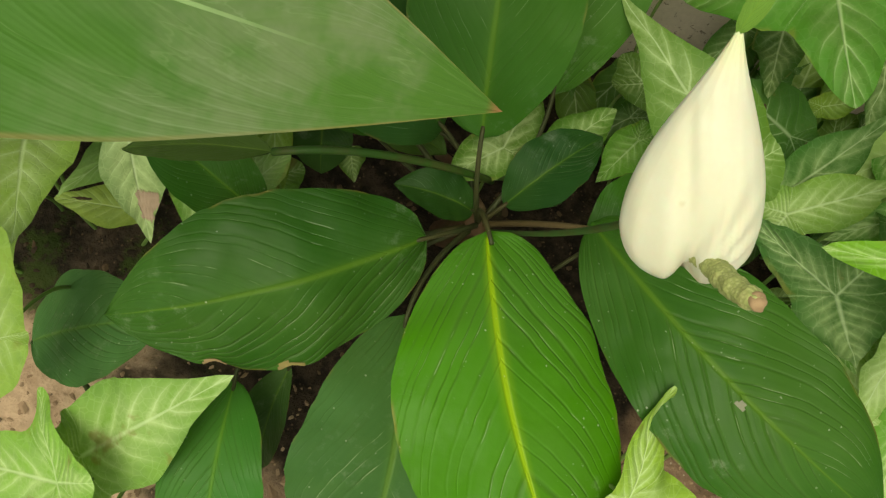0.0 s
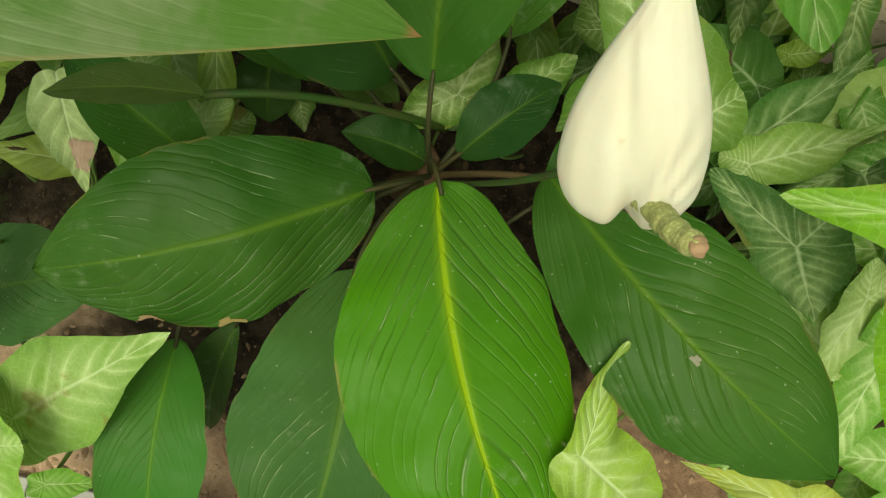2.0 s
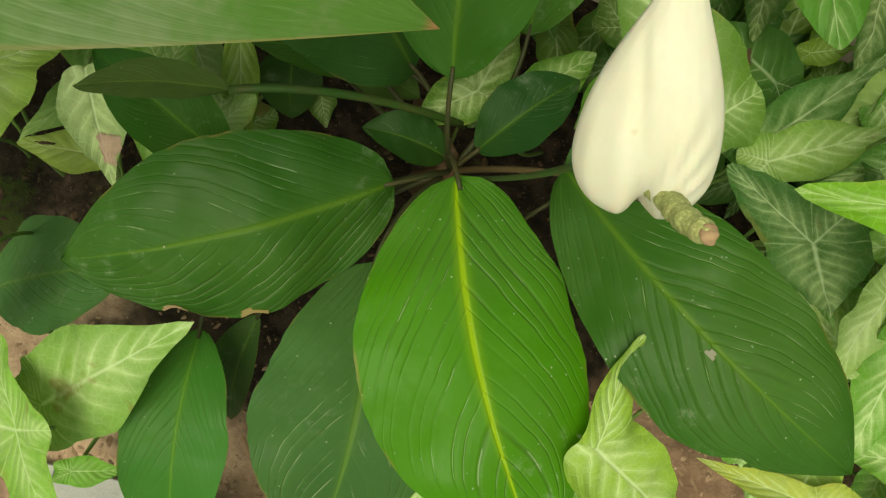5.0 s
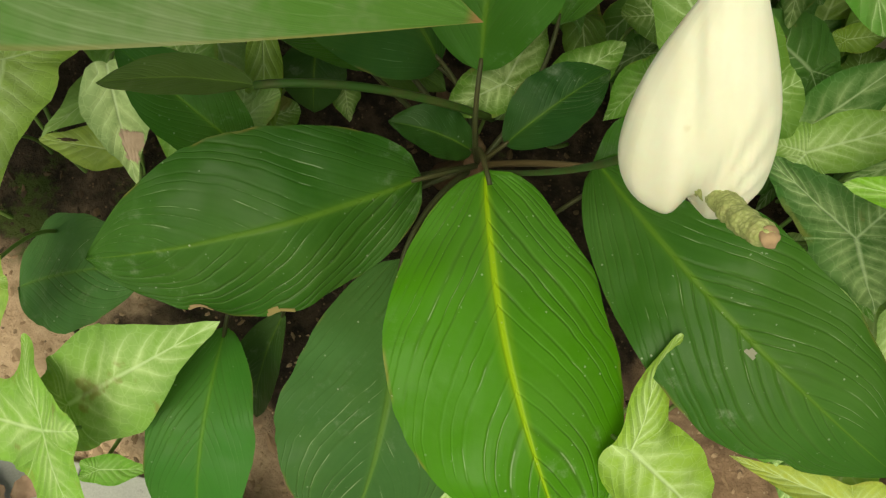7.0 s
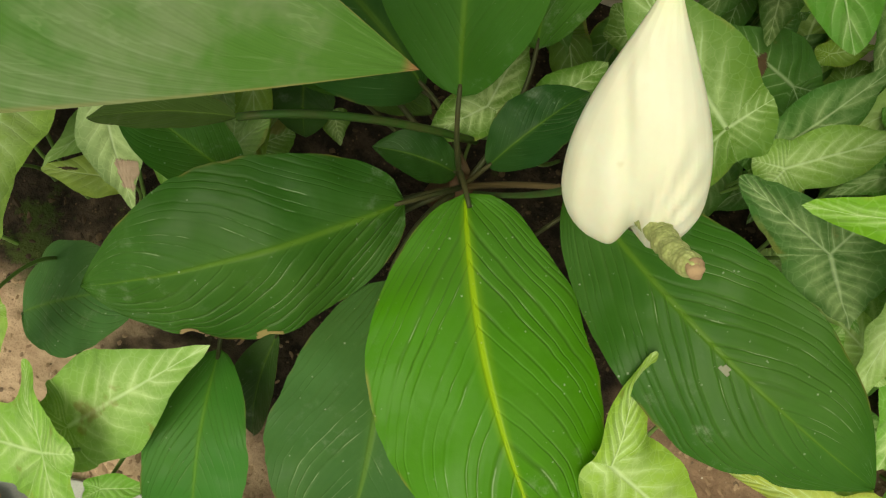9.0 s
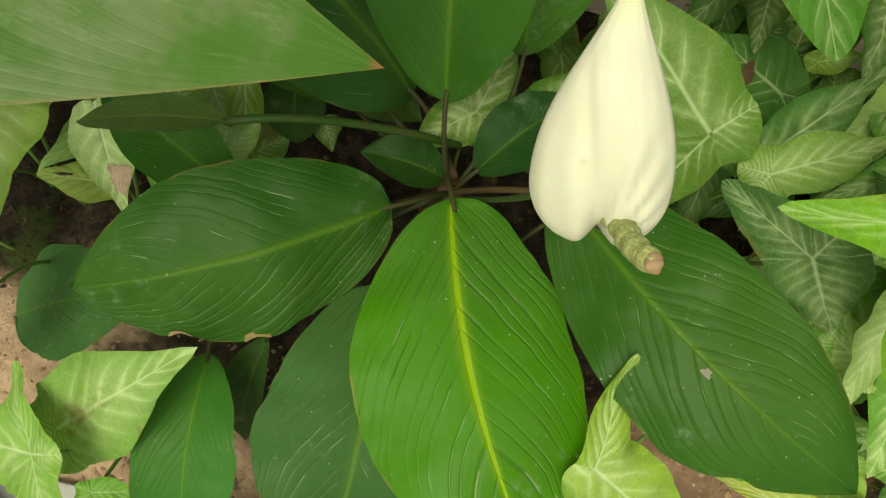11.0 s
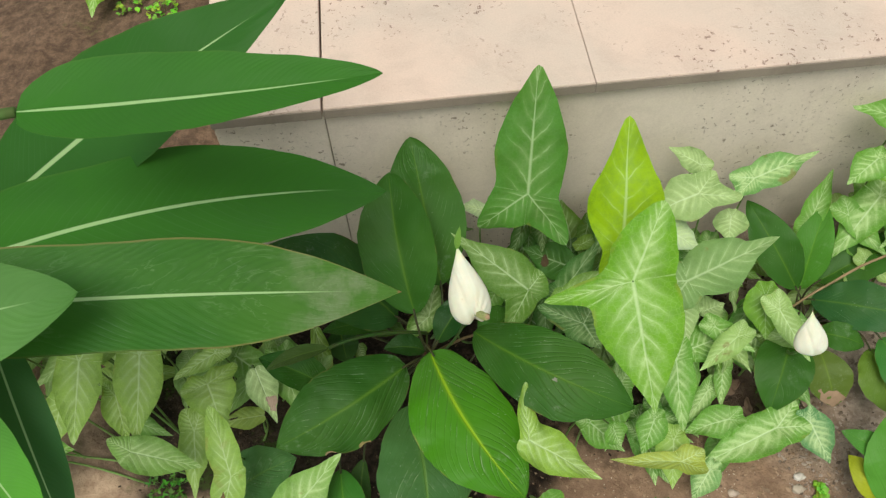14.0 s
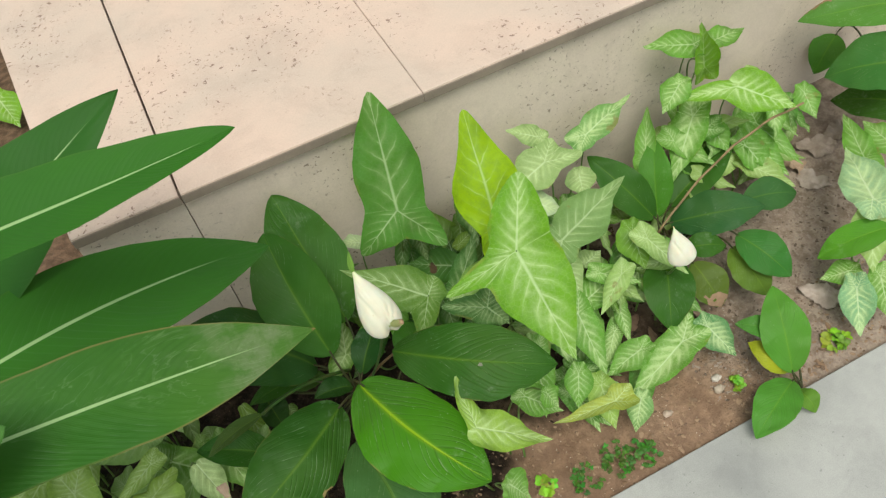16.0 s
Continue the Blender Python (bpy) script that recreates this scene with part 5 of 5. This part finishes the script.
def closed_spathe(flower, base, tip, width, face, thick=0.6, cleft=0.012, heart=0.055):
    """A wilted spathe that has folded into a hollow teardrop with a heart-shaped foot."""
    base, tip, face = Vector(base), Vector(tip), Vector(face).normalized()
    along = (tip - base).normalized()
    across = along.cross(face).normalized()
    face = across.cross(along)
    length = (tip - base).length
    bm = bmesh.new()
    uv = bm.loops.layers.uv.new("uv")
    rows = []
    for j in range(61):
        s = j / 60
        half = 0.5 * width * oval(s, 0.22, 0.30, 1.45) * (1.0 + 0.12 * s)
        half = max(half, 0.0009)
        row = []
        for i in range(72):
            a = math.tau * i / 72
            x = math.cos(a) * half
            front = max(0.0, math.sin(a))
            y = math.sin(a) * half * thick
            notch = math.exp(-((x - 0.05 * width) / (0.09 * width)) ** 2)
            z = s * length + notch * heart * length * (1 - s) ** 4
            y -= front * cleft * math.exp(-((x - 0.06 * width) / (0.08 * width)) ** 2) * (1 - s) ** 5
            fan = math.atan2(x - 0.06 * width, max(1e-4, s * length))
            pleat = sum(math.exp(-((fan - c) / 0.06) ** 2) for c in (0.22, 0.42, 0.64, 0.88))
            far = math.hypot(x - 0.06 * width, s * length) / length
            y += front * 0.0036 * pleat * math.exp(-((far - 0.30) / 0.2) ** 2)
            fold = (x / width + 0.45 * s) * 1.0
            ridge = sum(math.exp(-((fold - c) / 0.028) ** 2) for c in (0.16, 0.26, 0.36, 0.46))
            dent = math.exp(-((fold - 0.10) / 0.06) ** 2) + 0.6 * math.exp(-((fold + 0.18) / 0.08) ** 2)
            y += front * (0.0009 * ridge - 0.0020 * dent) * math.sin(math.pi * min(1.0, s + 0.12))
            y += 0.0012 * noise.noise((x * 60, s * 5.0, 2.0)) * math.sin(math.pi * s)
            row.append(bm.verts.new(base + along * z + across * x + face * y))
        rows.append(row)
    for j, (r, n) in enumerate(zip(rows, rows[1:])):
        for i in range(72):
            k = (i + 1) % 72
            f = bm.faces.new((r[i], r[k], n[k], n[i]))
            for loop, (u, v) in zip(f.loops, ((i, j), (i + 1, j), (i + 1, j + 1), (i, j + 1))):
                loop[uv].uv = (u / 72, v / 60)
    bm.faces.new(rows[0][::-1])
    bm.faces.new(rows[-1])
    return part("spathe", bm, CREAM, flower, "cream folded spathe")


def build_flower():
    base, tip = Vector((0.2060, 0.2130, 0.5700)), Vector((0.1910, 0.2920, 0.6520))
    spathe = closed_spathe(peace_lily, base, tip, 0.0560, (-0.15, -0.70, 0.65), 0.72, 0.011)
    a, b = base + Vector((0.001, 0.012, 0.008)), Vector((0.2210, 0.1905, 0.6240))
    bm = bmesh.new()
    pts = [a.lerp(b, i / 40) + Vector((0.0012, 0, 0.001)) * math.sin(i * 0.16) for i in range(41)]
    tube(bm, pts, [(0.0055 - 0.00002 * i + 0.0003 * math.sin(i * 0.9) + 0.0002 * math.sin(i * 2.1)) * math.sqrt(max(0.08, min(1.0, (42 - i) / 6))) for i in range(41)], 20)
    for v in bm.verts:
        axis = a.lerp(b, max(0.0, min(1.0, (v.co - a).dot(b - a) / (b - a).length_squared)))
        v.co += (v.co - axis) * (0.14 * noise.noise(v.co * 330.0) + 0.12 * noise.noise(v.co * 800.0))
    spadix = part("spadix", bm, SPADIX, spathe, "green knobbly spadix with a brown end")
    bm = bmesh.new()
    bmesh.ops.create_icosphere(bm, subdivisions=3, radius=0.0036)
    for v in bm.verts:
        v.co = b + v.co * (1 + 0.35 * noise.noise(v.co * 420.0)) - (b - a).normalized() * 0.0016
    part("withered_end", bm, DRY, spadix, "shrivelled brown end", (0.36, 0.24, 0.14))
    stalk("flower_stalk", peace_lily, (0.14, 0.345, 0.20), base + Vector((-0.003, 0.030, 0.014)), Vector((0, -0.2, 1)).normalized(), 0.0022, 0.0024, (0.045, 0.09, 0.025))
    bm = blade_mesh(tip - Vector((0, 0.006, 0.006)), Vector((0.1980, 0.3075, 0.6700)), 0.009, 0.003, 0, 0.4, 0.05, (0.4, 0.6, 0.9), 6, 10)
    part("spathe_tip", bm, LILY, spathe, "green withered tip", (0.16, 0.30, 0.05))


build_flower()


def build_small_flower():
    base, tip = Vector((0.770, 0.222, 0.325)), Vector((0.770, 0.270, 0.387))
    closed_spathe(small_lily, base, tip, 0.052, (-0.2, -0.6, 0.7), 0.6, 0.002, -0.03)
    stalk("flower_stalk", small_lily, (0.93, 0.42, 0.02), base + Vector((0, 0.01, 0.02)), Vector((0, -0.2, 1)).normalized(), 0.003, 0.0025, (0.10, 0.20, 0.05))


build_small_flower()


# ---- stems and litter ----


def build_patches():
    patch_on("yellowing leaf with a dry brown tip", (0.5, 1.0), (0.55, 0.34), (0.30, 0.20, 0.13), "dry brown tip")
    patch_on("large leaf with a torn brown edge", (1.0, 0.7), (0.12, 0.3), (0.26, 0.17, 0.09), "torn brown edge")
    patch_on("pale blade with a small brown spot", (0.30, 0.84), (0.05, 0.012), (0.14, 0.08, 0.05), "small brown spot")
    patch_on("very dark leaf with a browned notch in its edge", (0.0, 0.72), (0.035, 0.03), (0.26, 0.18, 0.10), "browned edge")
    patch_on("very dark leaf with a browned notch in its edge", (0.0, 0.50), (0.03, 0.045), (0.20, 0.16, 0.06), "browned edge")
    patch_on("broad dark leaf with a small grey ring spot", (0.55, 0.57), (0.016, 0.009), (0.22, 0.23, 0.17), "grey ring spot", "dry_spot")
    patch_on("dark leaf with brown holes", (0.35, 0.45), (0.16, 0.10), (0.05, 0.03, 0.012), "brown hole")
    patch_on("dark leaf with brown holes", (0.70, 0.62), (0.14, 0.08), (0.09, 0.05, 0.02), "brown hole")
    patch_on("pale white-veined leaf with a pinkish brown patch", (0.35, 0.66), (0.30, 0.15), (0.44, 0.32, 0.25), "pinkish brown patch")
    patch_on("oval yellowish leaf with a dark slit", (0.60, 0.70), (0.035, 0.10), (0.03, 0.02, 0.01), "dark slit", "slit")
    patch_on("drooping lobed leaf with brown slits", (0.62, 0.40), (0.07, 0.13), (0.14, 0.09, 0.04), "brown slit")
    patch_on("drooping lobed leaf with brown slits", (0.35, 0.62), (0.06, 0.10), (0.17, 0.11, 0.05), "brown slit")


build_patches()


def build_crown():
    """Short woody foot of the lily, from the soil to where the leaf stalks part."""
    bm = bmesh.new()
    pts = bezier(Vector((0.115, 0.40, 0.0)), Vector((0.125, 0.36, 0.13)), Vector((0.14, 0.335, 0.245)), 12)
    tube(bm, pts, [0.017 - 0.0006 * i + 0.0012 * math.sin(i * 2.3) for i in range(13)], 12)
    part("crown", bm, STEM, peace_lily, "brown sheathed foot", (0.09, 0.05, 0.028))
    bm = bmesh.new()
    pts = bezier(Vector((0.09, 0.50, 0.0)), Vector((0.10, 0.43, 0.17)), Vector((0.138, 0.345, 0.25)), 12)
    tube(bm, pts, [0.006] * 13, 10)
    part("old_stalk", bm, STEM, peace_lily, "withered brown stalk", (0.10, 0.06, 0.035))


build_crown()


def build_runner(points, radius, tint, label):
    bm = bmesh.new()
    pts = [Vector(q) for q in points]
    smooth_pts = bezier(pts[0], pts[1], pts[2], 20)
    for i, q in enumerate(smooth_pts):
        q.z += 0.003 * math.sin(i * 1.3)
    tube(bm, smooth_pts, [radius] * 21, 7)
    ob = part("runner", bm, STEM, vine_far, label, tint)
    return ob


build_runner(((0.866, 0.404, 0.150), (1.062, 0.467, 0.295), (1.217, 0.422, 0.340)), 0.0026, (0.27, 0.19, 0.10), "thin brown stem")


def ground_point(x, y, lift=0.0):
    return Vector((x, y, soil_height(x, y) + lift))


def dry_leaf(x, y, long, wide, turn, tint, label, lift=0.006, roll=10, z=None):
    """A dead leaf that lies curled on the ground."""
    d = Vector((math.cos(turn), math.sin(turn), 0)) * long * 0.5
    at = ground_point(x, y, lift) if z is None else Vector((x, y, z))
    bm = blade_mesh(at - d, at + d, wide, 0.04 * long, roll, 0.12, 0.22, (0.45, 0.7, 1.0), 14, 30, 0.0, 0.06, x * 9)
    for v in bm.verts:
        off = v.co - at
        ring = Vector((off.x, off.y, 0)).normalized()
        k = 1 + 0.40 * noise.noise((ring.x * 1.4, ring.y * 1.4, x * 30)) + 0.16 * noise.noise((ring.x * 4.0, ring.y * 4.0, y * 30))
        v.co = at + Vector((off.x * k, off.y * k, off.z + 0.004 * noise.noise(off * 90.0) + 0.002))
    ob = part("dry_leaf", bm, DRY, None, "", tint)
    return tagged(ob, label, "dry leaf", "fallen leaves")


def litter_chips(name, count, low, high, size, seed, material, label, z_lift=0.0):
    """Loose crumbs lying on the soil, as one heap of stuff."""
    pick = random.Random(seed)
    verts, faces = [], []
    for _ in range(count):
        x, y = pick.uniform(low[0], high[0]), pick.uniform(low[1], high[1])
        r = size * pick.uniform(0.4, 1.4)
        c = ground_point(x, y, r * 0.25 + z_lift)
        turn = pick.uniform(0, math.tau)
        flat = pick.uniform(0.25, 0.6)
        longer = pick.uniform(1.0, 2.2)
        k = len(verts)
        for j in range(6):
            a = turn + j * math.tau / 6
            q = Vector((math.cos(j * math.tau / 6) * r * longer, math.sin(j * math.tau / 6) * r, 0)) * pick.uniform(0.7, 1.2)
            q.rotate(Euler((pick.uniform(-0.3, 0.3), pick.uniform(-0.3, 0.3), turn)))
            verts.append(c + q)
        verts.append(c + Vector((0, 0, r * flat)))
        verts.append(c - Vector((0, 0, r * flat)))
        for j in range(6):
            faces.append((k + j, k + (j + 1) % 6, k + 6))
            faces.append((k + (j + 1) % 6, k + j, k + 7))
    me = bpy.data.meshes.new(name)
    me.from_pydata([tuple(v) for v in verts], [], faces)
    me.materials.append(material)
    return tagged(new(name, me), label, "litter", kind="stuff")


def chip_material(name, a, b, c):
    n = Nodes(name)
    g = n.t.nodes.new("ShaderNodeNewGeometry").outputs["Random Per Island"]
    col = n.mix(n.step(g, 0.2, 0.5), a, b)
    col = n.mix(n.step(g, 0.75, 0.9), col, c)
    return n.set(col, 0.9, n.bump(n.noise(200.0), 0.4, 0.002), 0.2)


CRUMB = chip_material("soil_crumb", (0.22, 0.14, 0.09), (0.31, 0.21, 0.14), (0.15, 0.10, 0.07))
MULCH = chip_material("mulch_chip", (0.20, 0.15, 0.115), (0.30, 0.24, 0.20), (0.11, 0.08, 0.06))
# Darker copy of the mulch, with the plants' shade in its colour.
SHADED_MULCH = chip_material("shaded_mulch", (0.022, 0.015, 0.010), (0.045, 0.030, 0.020), (0.085, 0.055, 0.032))
litter_chips("soil_crumbs", 2200, (-0.9, 0.015), (1.6, 0.20), 0.0022, 21, CRUMB, "loose reddish soil crumbs along the bed's edge")
litter_chips("soil_crumbs", 500, (-0.9, 0.01), (1.6, 0.10), 0.004, 22, CRUMB, "small clods of soil beside the path")
litter_chips("mulch", 2600, (0.80, 0.06), (1.5, 0.45), 0.0026, 23, MULCH, "grey-brown bits of dead leaf and bark on the soil")
litter_chips("mulch", 1500, (-0.5, 0.18), (0.9, 0.64), 0.0028, 24, SHADED_MULCH, "bits of dead leaf under the plants, shade put into their colour")


def pebble(x, y, r, tint, label):
    bm = bmesh.new()
    bmesh.ops.create_icosphere(bm, subdivisions=3, radius=r)
    c = ground_point(x, y, r * 0.35)
    for v in bm.verts:
        k = 1 + 0.55 * noise.noise(v.co * (1.3 / r) + c * 7) + 0.3 * noise.noise(v.co * (3.5 / r) + c * 9)
        v.co = Vector((v.co.x * 1.4 * k, v.co.y * k, v.co.z * 0.6 * k)) + c
    ob = part("pebble", bm, DRY, None, "", tint)
    tagged(ob, label, "pebble", "pebbles")


def weed(x, y, spread, count, leaf, seed, tint, label, tall=0.02, slim=0.75):
    """A low weed: fine stems, each with a few small leaves toward its end."""
    pick = random.Random(seed)
    base = ground_point(x, y)
    plant = thing("weed", base, label, "weed", "weeds")
    for _ in range(count):
        a, d = pick.uniform(0, math.tau), spread * math.sqrt(pick.random())
        tip = ground_point(x + math.cos(a) * d, y + math.sin(a) * d, tall * pick.uniform(0.3, 1.3) * (1.2 - 0.7 * d / spread))
        stem_base = base.lerp(tip, 0.6)
        stem_base.z = base.z
        bm = bmesh.new()
        turn = pick.uniform(0, math.tau)
        for off, big in ((0.0, 1.0), (1.25, 0.8), (-1.2, 0.8)):
            long = leaf * big * pick.uniform(0.7, 1.3)
            end = tip + Vector((math.cos(turn + off), math.sin(turn + off), pick.uniform(-0.3, 0.5))) * long
            one = blade_mesh(tip, end, long * slim * pick.uniform(0.8, 1.2), 0.1 * long, pick.uniform(-30, 30), 0.2, 0.1, (0.5, 0.6, 0.8), 4, 6)
            me = bpy.data.meshes.new("leaflet")
            one.to_mesh(me)
            one.free()
            bm.from_mesh(me)
            bpy.data.meshes.remove(me)
        green = tuple(k * pick.uniform(0.65, 1.35) for k in tint)
        lf = part("leaf", bm, STEM, plant, "", green)
        sb = bmesh.new()
        tube(sb, [stem_base, (stem_base + tip) * 0.5, tip], [0.0006] * 3, 4)
        part("stem", sb, STEM, lf, "", (0.12, 0.2, 0.05))


# ---- weeds, dead leaves, pebbles ----
weed(-0.554, 0.060, 0.05, 40, 0.019, 31, (0.2, 0.4, 0.03), "bright green weed with small round leaves on bare soil", 0.03, 0.8)
weed(-0.463, 0.152, 0.06, 70, 0.01, 32, (0.055, 0.18, 0.015), "fine ferny weed creeping over the soil", 0.02, 0.45)
weed(-0.429, 0.173, 0.04, 40, 0.01, 33, (0.055, 0.18, 0.015), "fine ferny weed creeping over the soil", 0.02, 0.45)
weed(-0.496, 0.037, 0.03, 14, 0.01, 34, (0.2, 0.4, 0.03), "small weed by the path", 0.02, 0.8)
weed(0.545, 0.062, 0.035, 35, 0.01008, 35, (0.05, 0.16, 0.02), "patch of small clover-like weed at the path edge", 0.02, 0.8)
weed(0.468, 0.058, 0.03, 28, 0.00864, 36, (0.05, 0.16, 0.02), "patch of small clover-like weed at the path edge", 0.02, 0.8)
weed(0.596, 0.047, 0.03, 28, 0.01008, 37, (0.05, 0.16, 0.02), "patch of small clover-like weed at the path edge", 0.02, 0.8)
weed(0.390, 0.080, 0.02, 9, 0.018, 38, (0.2, 0.4, 0.03), "young weed seedling in the soil", 0.03, 0.8)
weed(0.854, 0.082, 0.012, 6, 0.014, 39, (0.2, 0.4, 0.03), "single weed seedling in bare soil", 0.02, 0.8)
weed(1.102, 0.056, 0.025, 12, 0.018, 40, (0.2, 0.4, 0.03), "small weed with rounded leaves", 0.02, 0.8)
weed(0.850, 0.078, 0.012, 5, 0.012, 41, (0.2, 0.4, 0.03), "single weed seedling in bare soil", 0.02, 0.8)
weed(-0.398, 0.233, 0.05, 40, 0.01, 42, (0.055, 0.18, 0.015), "ferny weed under the vine", 0.02, 0.45)
weed(-0.526, 1.635, 0.05, 30, 0.012, 43, (0.2, 0.4, 0.03), "weed beyond the plinth", 0.03, 0.8)
weed(-0.630, 1.688, 0.05, 24, 0.012, 44, (0.2, 0.4, 0.03), "weed beyond the plinth", 0.03, 0.8)
dry_leaf(1.329, 0.480, 0.075, 0.05, 1.9, (0.46, 0.33, 0.24), "beige dead leaf lying on the soil")
dry_leaf(1.431, 0.495, 0.1, 0.06, -0.6, (0.36, 0.29, 0.25), "grey curled dead leaf")
dry_leaf(1.346, 0.416, 0.09, 0.055, -0.9, (0.42, 0.35, 0.31), "grey-brown dead leaf lying flat")
dry_leaf(1.153, 0.159, 0.115, 0.052, -0.75, (0.46, 0.38, 0.34), "long pale grey dead leaf on the soil")
dry_leaf(1.499, 0.511, 0.08, 0.05, 0.4, (0.3, 0.24, 0.2), "grey curled dead leaf")
dry_leaf(0.738, 0.305, 0.055, 0.03, 0.3, (0.11, 0.07, 0.05), "dark brown dead leaf under the vine")
dry_leaf(0.761, 0.251, 0.05, 0.03, 1.2, (0.13, 0.085, 0.06), "dark brown dead leaf under the vine")
dry_leaf(0.385, 0.447, 0.07, 0.05, 0.5, (0.14, 0.075, 0.055), "reddish brown dead leaf under the vine")
dry_leaf(-0.366, 0.117, 0.07, 0.008, 0.6, (0.46, 0.34, 0.22), "thin dry twig of leaf on the soil")
dry_leaf(0.893, 0.278, 0.07, 0.05, 0.9, (0.3, 0.22, 0.17), "brown dead leaf on the soil")
dry_leaf(-0.306, -0.032, 0.055, 0.034, 0.3, (0.40, 0.26, 0.19), "crumpled brown dead leaf on the paving", z=0.006)
dry_leaf(-0.253, -0.036, 0.07, 0.036, -0.5, (0.40, 0.26, 0.19), "crumpled brown dead leaf on the paving", z=0.006)
dry_leaf(-0.212, -0.018, 0.045, 0.032, 0.9, (0.40, 0.26, 0.19), "crumpled brown dead leaf on the paving", z=0.006)
pebble(0.816, 0.092, 0.009, (0.5, 0.42, 0.34), "pale flat stone lying on the soil")
pebble(0.289, 0.101, 0.005, (0.7, 0.68, 0.64), "small white pebble on dark soil")
pebble(0.692, 0.099, 0.007, (0.5, 0.4, 0.33), "brown pebble lying on the soil")
pebble(0.826, 0.115, 0.008, (0.6, 0.55, 0.5), "pale pebble lying on the soil")
pebble(-0.360, 0.037, 0.016, (0.14, 0.1, 0.07), "dark clod of earth near the path")
pebble(-0.370, 0.020, 0.012, (0.17, 0.12, 0.09), "dark clod of earth near the path")
pebble(-0.322, 0.014, 0.012, (0.16, 0.11, 0.08), "dark clod of earth near the path")
pebble(-0.474, 0.015, 0.004, (0.6, 0.55, 0.5), "pale pebble lying on the soil")
